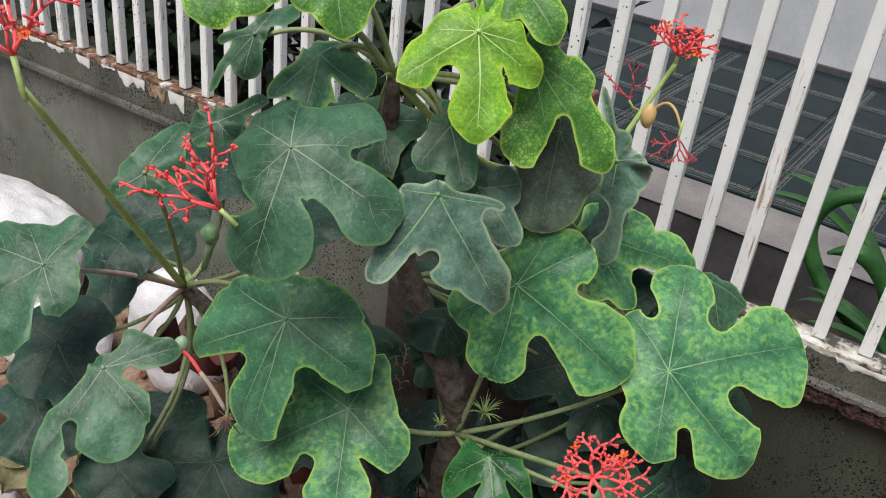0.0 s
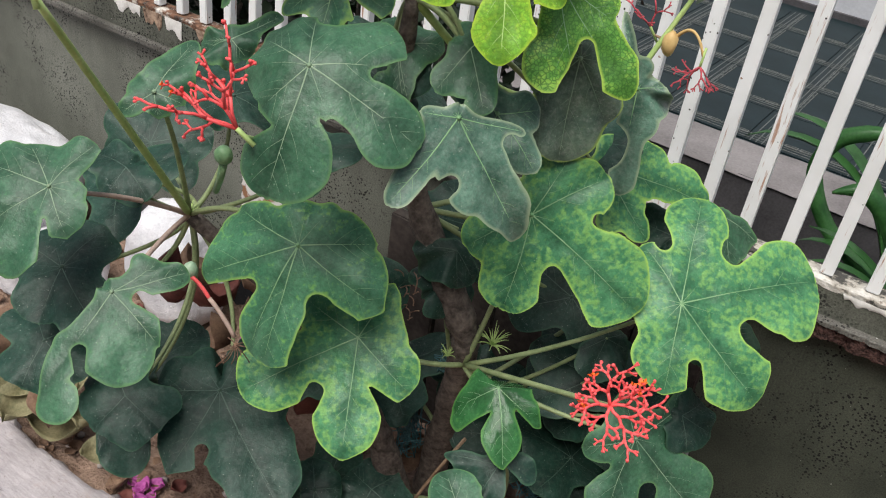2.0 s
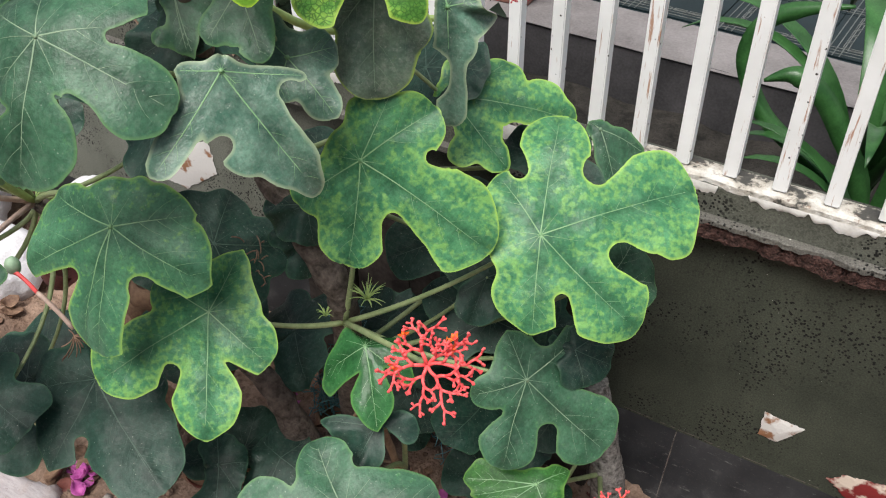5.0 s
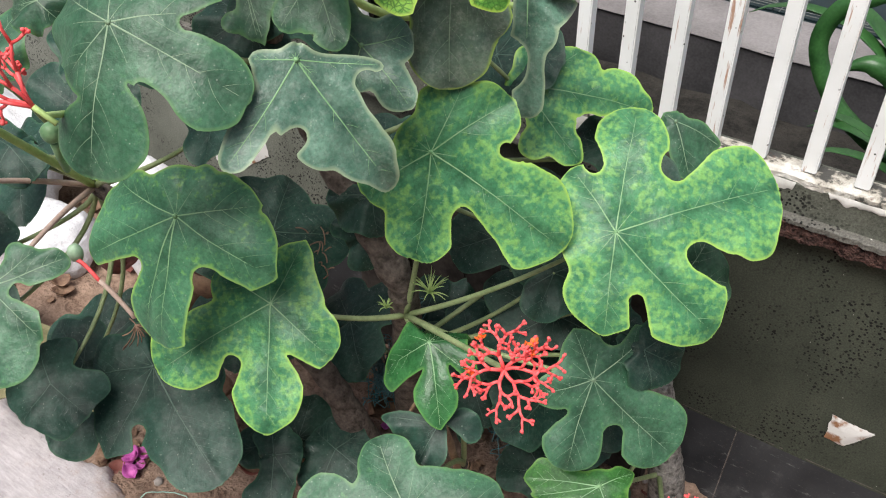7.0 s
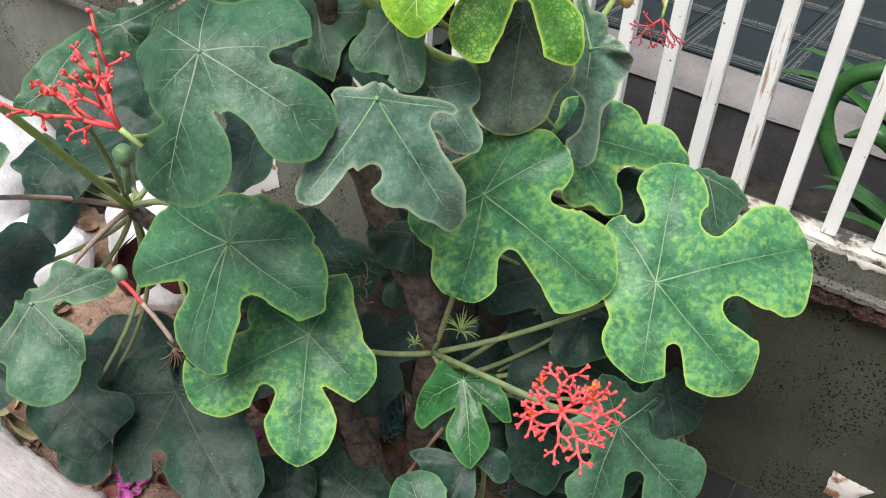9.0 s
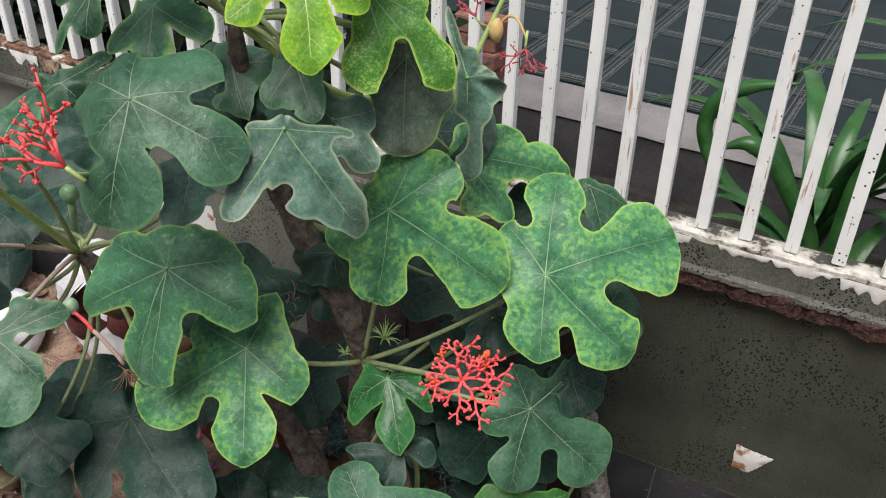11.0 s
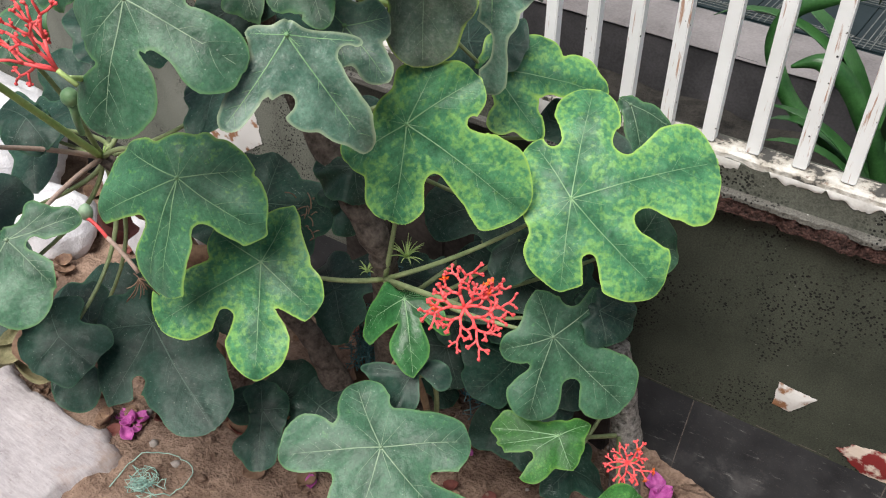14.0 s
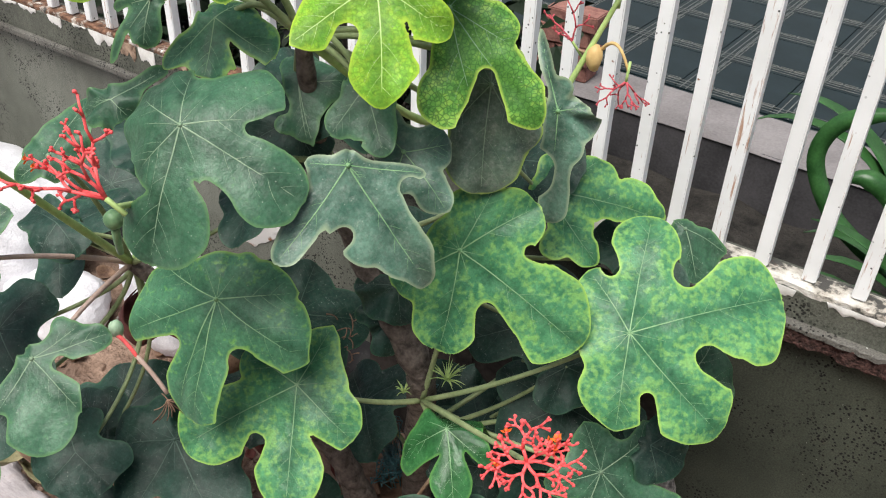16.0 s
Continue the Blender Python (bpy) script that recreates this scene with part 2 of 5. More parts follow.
DRY_RED = simple("dry_red_leaf", (0.1, 0.03, 0.026), (0.2, 0.065, 0.05), 35, 0.7)
OLIVE = simple("withered_olive_leaf", (0.12, 0.12, 0.06), (0.3, 0.26, 0.15), 25, 0.7)
STRING = simple("pale_teal_string", (0.25, 0.42, 0.36), (0.42, 0.6, 0.52), 60, 0.6)
STUMP = simple("grey_bark", (0.05, 0.047, 0.043), (0.36, 0.335, 0.31), 85, 0.9, 0.2, 0.9, 0.006)
NET = simple("teal_netting", (0.03, 0.1, 0.12), (0.12, 0.28, 0.3), 60, 0.6)
STRAP = simple("strap_leaf", (0.018, 0.07, 0.017), (0.055, 0.16, 0.045), 22, 0.3, 0.45, 0.15)
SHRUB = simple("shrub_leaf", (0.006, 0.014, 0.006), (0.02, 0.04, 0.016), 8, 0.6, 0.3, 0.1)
STONE = simple("pebble", (0.2, 0.17, 0.15), (0.45, 0.4, 0.37), 30, 0.9)
RUST_FLAKE = simple("rusty_flake", (0.05, 0.024, 0.016), (0.5, 0.36, 0.26), 55, 0.85, 0.25, 0.9, 0.005, 130)
FLAKE = simple("white_flake", (0.6, 0.58, 0.54), (0.8, 0.79, 0.76), 40, 0.7, 0.3, 0.4)


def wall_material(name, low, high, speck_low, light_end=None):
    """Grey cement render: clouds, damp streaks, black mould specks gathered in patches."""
    m, n, l, b = material(name, 0.75, 0.3)
    v = coords(n, l, False)
    a = noise_tex(n, l, v, 4.5, 6, 0.6)
    col = ramp(n, l, a, [(0.3, low), (0.72, high)])
    if light_end:   # the paler stretch of render, towards low x
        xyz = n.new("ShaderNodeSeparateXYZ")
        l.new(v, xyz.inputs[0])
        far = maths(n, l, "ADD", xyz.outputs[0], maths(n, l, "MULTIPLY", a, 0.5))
        part_pale = n.new("ShaderNodeMapRange")
        part_pale.inputs["From Min"].default_value, part_pale.inputs["From Max"].default_value = -0.2, -0.75
        l.new(far, part_pale.inputs["Value"])
        col = mix(n, l, part_pale.outputs[0], col, ramp(n, l, a, [(0.3, light_end[0]), (0.72, light_end[1])]))
    st = n.new("ShaderNodeMapping")
    st.inputs["Scale"].default_value = (22, 22, 2.2)
    l.new(v, st.inputs["Vector"])
    s = ramp(n, l, noise_tex(n, l, st.outputs[0], 1.0, 4), [(0.5, grey(0)), (0.75, grey(0.22))])
    col = mix(n, l, s, col, tuple(c * 0.55 for c in low))
    vor = n.new("ShaderNodeTexVoronoi")
    vor.inputs["Scale"].default_value = 175
    l.new(v, vor.inputs["Vector"])
    warp = maths(n, l, "SUBTRACT", vor.outputs["Distance"], maths(n, l, "MULTIPLY", noise_tex(n, l, v, 38, 3, 0.7), 0.72))
    dots = ramp(n, l, warp, [(0.0, grey(1)), (0.03, grey(0))])
    where = ramp(n, l, noise_tex(n, l, v, 5.5, 3), [(speck_low, grey(0)), (speck_low + 0.1, grey(1))])
    some = ramp(n, l, vor.outputs["Color"], [(0.3, grey(0)), (0.38, grey(1))])
    dots = maths(n, l, "MULTIPLY", maths(n, l, "MULTIPLY", dots, where), some)
    grain = ramp(n, l, noise_tex(n, l, v, 330, 3, 0.7), [(0.3, grey(0.58)), (0.7, grey(1.42))])
    col = mix(n, l, 1.0, col, grain, "MULTIPLY")
    col = mix(n, l, dots, col, (0.005, 0.005, 0.0045))
    white = ramp(n, l, noise_tex(n, l, v, 160, 2), [(0.755, grey(0)), (0.775, grey(1))])
    col = mix(n, l, white, col, (0.5, 0.5, 0.47))
    l.new(col, b.inputs["Base Color"])
    bump(n, l, b, maths(n, l, "ADD", a, maths(n, l, "MULTIPLY", noise_tex(n, l, v, 140, 5), 0.5)), 0.35, 0.003)
    return m


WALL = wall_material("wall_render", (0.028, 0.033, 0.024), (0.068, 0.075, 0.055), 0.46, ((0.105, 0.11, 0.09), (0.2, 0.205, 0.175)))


def skirting():
    """Dark glazed tile, grimy, with dull clouds and a few pale scuffs."""
    m, n, l, b = material("dark_tile", 0.42, 0.4)
    v = coords(n, l, False)
    cloud = noise_tex(n, l, v, 9, 7, 0.68)
    col = ramp(n, l, cloud, [(0.32, (0.011, 0.012, 0.014)), (0.56, (0.026, 0.026, 0.028)), (0.74, (0.075, 0.072, 0.072))])
    mp = n.new("ShaderNodeMapping")
    mp.inputs["Scale"].default_value, mp.inputs["Rotation"].default_value = (26, 70, 110), (0, radians(8), 0)
    l.new(v, mp.inputs["Vector"])
    scuff = ramp(n, l, noise_tex(n, l, mp.outputs[0], 1.0, 6, 0.75), [(0.6, grey(0)), (0.72, grey(0.75))])
    col = mix(n, l, scuff, col, (0.16, 0.155, 0.15))
    dust = ramp(n, l, noise_tex(n, l, v, 300, 3, 0.7), [(0.6, grey(0)), (0.75, grey(0.35))])
    col = mix(n, l, dust, col, (0.1, 0.095, 0.09))
    l.new(col, b.inputs["Base Color"])
    l.new(ramp(n, l, cloud, [(0.3, grey(0.3)), (0.7, grey(0.7))]), b.inputs["Roughness"])
    bump(n, l, b, noise_tex(n, l, v, 120, 5), 0.3, 0.001)
    return m


SKIRT = skirting()
JOINT = simple("tile_joint", (0.06, 0.05, 0.045), (0.16, 0.14, 0.125), 60, 0.9, 0.2, 0.5, 0.002, 200, False)
BAND = wall_material("coping_render", (0.055, 0.058, 0.046), (0.14, 0.144, 0.118), 0.47)
LEDGE = wall_material("ledge_render", (0.05, 0.047, 0.04), (0.17, 0.162, 0.145), 0.45)
BROKEN = simple("broken_edge", (0.012, 0.009, 0.008), (0.15, 0.08, 0.068), 120, 0.95, 0.2, 1.0, 0.014, 300)


def fence_paint():
    m, n, l, b = material("white_fence_paint", 0.45, 0.45)
    v = coords(n, l)
    col = ramp(n, l, noise_tex(n, l, v, 12, 4), [(0.3, (0.76, 0.77, 0.76)), (0.7, (0.86, 0.87, 0.87))])
    mp = n.new("ShaderNodeMapping")
    mp.inputs["Scale"].default_value = (150, 150, 13)
    l.new(v, mp.inputs["Vector"])
    info = n.new("ShaderNodeObjectInfo")
    worse = maths(n, l, "MULTIPLY", info.outputs["Random"], 0.09)
    rust = ramp(n, l, maths(n, l, "ADD", noise_tex(n, l, mp.outputs[0], 1.0, 5, 0.65), worse), [(0.645, grey(0)), (0.72, grey(0.85))])
    col = mix(n, l, rust, col, (0.36, 0.16, 0.07))
    spot = ramp(n, l, noise_tex(n, l, v, 38, 3, 0.6), [(0.715, grey(0)), (0.75, grey(1))])
    col = mix(n, l, spot, col, (0.25, 0.11, 0.06))
    vor = n.new("ShaderNodeTexVoronoi")
    vor.inputs["Scale"].default_value = 84
    l.new(v, vor.inputs["Vector"])
    dots = maths(n, l, "MULTIPLY", ramp(n, l, vor.outputs["Distance"], [(0.12, grey(1)), (0.17, grey(0))]), ramp(n, l, vor.outputs["Color"], [(0.5, grey(0)), (0.54, grey(1))]))
    col = mix(n, l, dots, col, (0.015, 0.014, 0.013))
    l.new(col, b.inputs["Base Color"])
    bump(n, l, b, noise_tex(n, l, v, 180, 4), 0.25, 0.001)
    return m


PAINT = fence_paint()


def rail_paint():
    """Cream paint worn through to grey cement and brown rust."""
    m, n, l, b = material("worn_rail_paint", 0.75, 0.25)
    v = coords(n, l, False)
    col = ramp(n, l, noise_tex(n, l, v, 22, 6, 0.65), [(0.43, (0.075, 0.072, 0.065)), (0.48, (0.46, 0.42, 0.36)), (0.6, (0.72, 0.69, 0.64))])
    xyz = n.new("ShaderNodeSeparateXYZ")
    l.new(v, xyz.inputs[0])
    rusty = n.new("ShaderNodeMapRange")
    rusty.inputs["From Min"].default_value, rusty.inputs["From Max"].default_value = -0.6, -1.2
    rusty.inputs["To Min"].default_value, rusty.inputs["To Max"].default_value = 0.0, 0.22
    l.new(xyz.outputs[0], rusty.inputs["Value"])
    r = ramp(n, l, maths(n, l, "ADD", noise_tex(n, l, v, 31, 6, 0.7), rusty.outputs[0]), [(0.6, grey(0)), (0.7, grey(1))])
    col = mix(n, l, r, col, ramp(n, l, noise_tex(n, l, v, 70, 4), [(0.35, (0.06, 0.03, 0.02)), (0.7, (0.3, 0.16, 0.1))]))
    l.new(col, b.inputs["Base Color"])
    bump(n, l, b, noise_tex(n, l, v, 90, 6, 0.7), 0.9, 0.006)
    return m


RAIL = rail_paint()


# ---- mesh helpers ----
def thing(name, at, label, category, group="", kind=""):
    e = new(name)
    e.location = at
    return tagged(e, label, category, group, kind)


def part(name, bm, mat, parent, label="", m=None, smooth=True):
    """One mesh object of the bmesh bm, at the world pose m, under parent."""
    me = bpy.data.meshes.new(name)
    bm.normal_update()
    bm.to_mesh(me)
    bm.free()
    return part_of(name, me, mat, parent, label, m, smooth)


def world_of(ob):
    m = ob.matrix_basis.copy()
    while ob.parent:
        ob = ob.parent
        m = ob.matrix_basis @ m
    return m


def part_of(name, me, mat, parent, label="", m=None, smooth=True):
    if smooth:
        me.polygons.foreach_set("use_smooth", [True] * len(me.polygons))
    if mat and not me.materials:
        me.materials.append(mat)
    ob = new(name, me)
    m = m or Matrix()
    if parent:
        ob.parent = parent
        ob.matrix_basis = world_of(parent).inverted() @ m
    else:
        ob.matrix_basis = m
    if label:
        tagged(ob, label)
    return ob


def box(bm, lo, hi, bevel=0.0):
    made = bmesh.ops.create_cube(bm, size=1.0)["verts"]
    lo, hi = Vector(lo), Vector(hi)
    for v in made:
        v.co = Vector([(lo[i] + hi[i]) / 2 + v.co[i] * (hi[i] - lo[i]) for i in range(3)])
    if bevel:
        edges = {e for v in made for e in v.link_edges}
        bmesh.ops.bevel(bm, geom=list(edges), offset=bevel, segments=2, affect="EDGES")
    return bm


def tube(bm, points, radii, sides=8):
    """A closed tube through points."""
    points = [Vector(p) for p in points]
    ref, rings = Vector((0.31, 0.17, 0.93)), []
    for i, p in enumerate(points):
        d = (points[min(i + 1, len(points) - 1)] - points[max(i - 1, 0)]).normalized()
        x = d.cross(ref)
        if x.length < 1e-3:
            x = d.cross(Vector((1, 0, 0)))
        x.normalize()
        y = d.cross(x)
        r = radii[min(i, len(radii) - 1)]
        rings.append([bm.verts.new(p + (x * math.cos(a) + y * math.sin(a)) * r) for a in [2 * math.pi * k / sides for k in range(sides)]])
    for a, b in zip(rings, rings[1:]):
        for k in range(sides):
            bm.faces.new((a[k], a[(k + 1) % sides], b[(k + 1) % sides], b[k]))
    bm.faces.new(rings[0][::-1])
    bm.faces.new(rings[-1])


def arc(a, b, lift, steps=10):
    """Points from a to b along a bow that leaves the straight line by the vector lift."""
    a, b, lift = Vector(a), Vector(b), Vector(lift)
    return [a.lerp(b, i / steps) + lift * (4 * (i / steps) * (1 - i / steps)) for i in range(steps + 1)]


def blob(bm, at, r, seed, rough=0.3, squash=(1, 1, 1), level=2):
    made = bmesh.ops.create_icosphere(bm, subdivisions=level, radius=1.0)["verts"]
    for v in made:
        k = 1 + rough * noise.noise(v.co * 1.7 + Vector((seed * 3.1, seed, 0)))
        v.co = Vector(at) + Vector([v.co[i] * r * k * squash[i] for i in range(3)])


# ---- setting: ground, wall, fence, court behind ----
SLOPE = 2.3
WALL_POSE = pose(0, 1.34, 0, 0, 0, SLOPE)   # local x along the wall, y into it


def grid_sheet(x0, x1, y0, y1, nx, ny, height):
    bm = bmesh.new()
    rows = [[bm.verts.new((x0 + (x1 - x0) * i / nx, y0 + (y1 - y0) * j / ny, height(x0 + (x1 - x0) * i / nx, y0 + (y1 - y0) * j / ny))) for i in range(nx + 1)] for j in range(ny + 1)]
    for j in range(ny):
        for i in range(nx):
            bm.faces.new((rows[j][i], rows[j][i + 1], rows[j + 1][i + 1], rows[j + 1][i]))
    return bm


ground = part("ground", box(bmesh.new(), (-60, -60, -0.6), (60, 60, -0.08)), SOIL, None, smooth=False)
tagged(ground, "bare brown earth round the garden wall", "ground", kind="structure")


def SOIL_AT(x, y):
    """Height of the soil, lower towards the skirting of the wall."""
    return 0.024 - 0.075 * max(0.0, min(1.0, (x + 0.15) / 0.35)) * max(0.0, min(1.0, (y - 0.8) / 0.3)) + 0.018 * noise.noise(Vector((x * 4, y * 4, 0))) + 0.016 * noise.noise(Vector((x * 17, y * 17, 3))) + 0.01 * noise.noise(Vector((x * 48, y * 48, 5))) + 0.006 * noise.noise(Vector((x * 110, y * 110, 8)))


soil = part("soil_bed", grid_sheet(-2.6, 1.6, -0.6, 1.345, 300, 140, lambda x, y: SOIL_AT(x, y)), SOIL, None)
tagged(soil, "crumbly brown soil with litter along the wall", "soil", kind="structure")
pavement = part("pavement", grid_sheet(-4.0, -0.84, -2.0, 0.675, 260, 220, lambda x, y: 0.052 - 0.09 * min(1, max(0, 1 - min(0.655 - y + 0.025 * noise.noise(Vector((x * 9, 0, 0))) + 0.012 * noise.noise(Vector((x * 40, 0, 0))), -0.865 - x + 0.03 * noise.noise(Vector((y * 9, 4, 0))) + 0.015 * noise.noise(Vector((y * 45, 4, 0)))) / 0.022)) + 0.004 * noise.noise(Vector((x * 25, y * 25, 1)))), PAVING, None)
for lo, hi in (((-9, -4.4, -0.05), (-4.0, 0.64, 0.05)), ((-3.998, -4.4, -0.05), (-0.87, -2.002, 0.05))):
    part("slab", box(bmesh.new(), lo, hi, 0.004), PAVING, pavement, smooth=False)
tagged(pavement, "pale worn concrete pavement slab with a broken edge", "pavement", kind="structure")

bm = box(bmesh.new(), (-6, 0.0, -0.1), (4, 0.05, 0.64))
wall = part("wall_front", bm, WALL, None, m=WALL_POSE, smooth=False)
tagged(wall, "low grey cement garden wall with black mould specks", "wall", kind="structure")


def strip(x0, x1, step, low, high, front, back, rough_low=0.0, rough_front=0.0, seed=0.0):
    """A long moulding along the wall, with an uneven lower edge and front."""
    bm = bmesh.new()
    n = int((x1 - x0) / step)
    prev = None
    for i in range(n + 1):
        x = x0 + (x1 - x0) * i / n
        zl = low + rough_low * noise.noise(Vector((x * 30, seed, 0))) + rough_low * 0.5 * noise.noise(Vector((x * 110, seed, 0)))
        yf = front + rough_front * noise.noise(Vector((x * 22, seed, 7))) + rough_front * 0.6 * noise.noise(Vector((x * 90, seed, 2)))
        ring = [bm.verts.new(p) for p in ((x, back, zl), (x, yf, zl), (x, yf + 0.3 * rough_front * noise.noise(Vector((x * 70, 9, seed))), (zl + high) / 2), (x, yf, high - 0.003), (x, yf + 0.003, high), (x, back, high))]
        if prev:
            for k in range(6):
                bm.faces.new((prev[k], ring[k], ring[(k + 1) % 6], prev[(k + 1) % 6]))
        prev = ring
    return bm


part("coping", strip(-6, 4, 0.05, 0.628, 0.703, -0.02, 0.045), BAND, wall, "grey coping band with stains", WALL_POSE, False)
part("ledge", strip(-6, -0.3, 0.03, 0.618, 0.632, -0.033, 0.05, 0.001, 0.0015, 1.0), LEDGE, wall, "narrow weathered moulding", WALL_POSE, False)
part("ledge", strip(-0.3, 4, 0.004, 0.614, 0.644, -0.03, 0.05, 0.008, 0.012, 2.0), BROKEN, wall, "broken moulding showing reddish brick core", WALL_POSE, False)
part("ledge_lip", strip(-0.3, 4, 0.004, 0.641, 0.652, -0.033, 0.05, 0.004, 0.006, 5.0), LEDGE, wall, "", WALL_POSE, False)

# peeling white paint that runs down from the fence rail over the coping
rng = random.Random(5)


def paint_patch(x0, x1, top, depth, seed, y=-0.0225):
    bm = bmesh.new()
    n = max(6, int((x1 - x0) / 0.0015))
    prev = None
    for i in range(n + 1):
        u = i / n
        x = x0 + (x1 - x0) * u
        d = depth * max(0.08, min(1.0, 22 * u, 22 * (1 - u)) * (0.72 + 0.55 * noise.noise(Vector((x * 24, seed, 0))) + 0.4 * noise.noise(Vector((x * 70, seed, 0))) + 0.12 * noise.noise(Vector((x * 200, seed, 0)))))
        pair = [bm.verts.new((x, y + 0.0015 * noise.noise(Vector((x * 50, seed, 1))), top)), bm.verts.new((x, y - 0.0012, top - d * 0.6)), bm.verts.new((x, y + 0.001, top - d))]
        if prev:
            for k in range(2):
                bm.faces.new((prev[k], prev[k + 1], pair[k + 1], pair[k]))
        prev = pair
    return bm


x = -2.3
while x < 1.2:
    w = rng.uniform(0.04, 0.11)
    rusty_end = -1.62 < x < -0.9
    part("paint_flake", paint_patch(x, x + w, 0.7045, rng.uniform(0.02, 0.045) if rusty_end else rng.uniform(0.012, 0.032), rng.uniform(0, 50)), RUST_FLAKE if rusty_end and rng.random() < 0.75 else FLAKE, wall, "", WALL_POSE)
    x += w + rng.choice((0.0, 0.01, 0.02, 0.045))


def chip(corners, seed, mat, rough=0.0018):
    """A ragged chip in the render, lying a little proud: corners are (x, z) on the wall."""
    cx, cz = sum(p[0] for p in corners) / len(corners), sum(p[1] for p in corners) / len(corners)
    bm = bmesh.new()
    c = bm.verts.new((0, -0.004, 0))
    ring = []
    for (xa, za), (xb, zb) in zip(corners, corners[1:] + corners[:1]):
        for k in range(14):
            x, z = xa + (xb - xa) * k / 14 - cx, za + (zb - za) * k / 14 - cz
            w = 1 + rough / 0.03 * (noise.noise(Vector((x * 60, z * 60, seed))) + 0.8 * noise.noise(Vector((x * 190, z * 190, seed))))
            ring.append(bm.verts.new((x * w, 0.002, z * w)))
    for p, q in zip(ring, ring[1:] + ring[:1]):
        bm.faces.new((c, q, p))
    return part("render_chip", bm, mat, wall, "", WALL_POSE @ pose(cx, -0.004, cz))


def chip_material(name, base, stain, low):
    m, n, l, b = material(name, 0.8, 0.25)
    v = coords(n, l)
    col = ramp(n, l, noise_tex(n, l, v, 26, 5), [(low, base), (low + 0.08, stain)])
    l.new(col, b.inputs["Base Color"])
    bump(n, l, b, noise_tex(n, l, v, 120, 5), 0.5, 0.003)
    return m


CHIP_WHITE = chip_material("whitewash_chip", (0.66, 0.64, 0.62), (0.3, 0.15, 0.08), 0.55)
CHIP_RED = chip_material("red_paint_chip", (0.2, 0.022, 0.022), (0.62, 0.52, 0.44), 0.49)
tagged(chip([(0.149, 0.28), (0.217, 0.274), (0.198, 0.243), (0.18, 0.219), (0.149, 0.223)], 1.0, CHIP_WHITE), "white chipped whitewash with rust stain")
tagged(chip([(0.275, 0.182), (0.3, 0.208), (0.362, 0.222), (0.46, 0.215), (0.45, 0.15), (0.326, 0.148)], 4.0, CHIP_RED, 0.003), "flaking dark red paint patch")
tagged(chip([(-1.265, 0.39), (-1.1, 0.425), (-1.09, 0.345), (-1.2, 0.268), (-1.27, 0.272)], 8.0, CHIP_WHITE), "white chipped whitewash with rust stain")

# dark skirting tiles leaning at the foot of the wall
for i in range(8):
    x0 = -0.72 + i * 0.36 + 0.013 - 0.36 * 3
    bm = bmesh.new()
    a = [bm.verts.new(p) for p in ((x0 + 0.001, 0.002, 0.15), (x0 + 0.359, 0.002, 0.15), (x0 + 0.359, -0.085, -0.1), (x0 + 0.001, -0.085, -0.1), (x0 + 0.001, 0.02, 0.15), (x0 + 0.359, 0.02, 0.15), (x0 + 0.359, 0.02, -0.1), (x0 + 0.001, 0.02, -0.1))]
    for f in ((0, 3, 2, 1), (4, 5, 6, 7), (0, 1, 5, 4), (2, 3, 7, 6), (1, 2, 6, 5), (3, 0, 4, 7)):
        bm.faces.new([a[k] for k in f])
    part("skirting_tile", bm, SKIRT, wall, "dark scuffed skirting tile", WALL_POSE, False)
    lip = strip(x0 + 0.001, x0 + 0.359, 0.006, 0.1485, 0.1525, 0.0, 0.02, 0.0012, 0.001, 9.0 + i)
    part("tile_lip", lip, JOINT, wall, "", WALL_POSE, False)
    bm = bmesh.new()
    q = [bm.verts.new(p) for p in ((x0 - 0.001, 0.003, 0.149), (x0 + 0.001, 0.003, 0.149), (x0 + 0.001, -0.084, -0.1), (x0 - 0.001, -0.084, -0.1))]
    bm.faces.new(q[::-1])
    part("tile_joint", bm, JOINT, wall, "", WALL_POSE, False)

fence = thing("metal_fence", WALL_POSE @ Vector((0, 0.02, 0.7)), "white painted metal bar fence with rust streaks on the wall", "fence")
part("bottom_rail", strip(-4, 3, 0.006, 0.699, 0.713, -0.019, 0.024, 0.0, 0.005, 3.0), RAIL, fence, "", WALL_POSE, False)
part("top_rail", box(bmesh.new(), (-4, -0.014, 1.75), (3, 0.018, 1.78), 0.002), PAINT, fence, "", WALL_POSE, False)
bar_mesh = bpy.data.meshes.new("bar")
bm = box(bmesh.new(), (-0.0105, -0.0105, 0.0), (0.0105, 0.0105, 1.036), 0.0018)
bm.to_mesh(bar_mesh)
bm.free()
for i in range(-40, 31):
    part_of("bar", bar_mesh, PAINT, fence, m=WALL_POSE @ pose(0.002 + i * 0.0728, 0.003, 0.715), smooth=False)

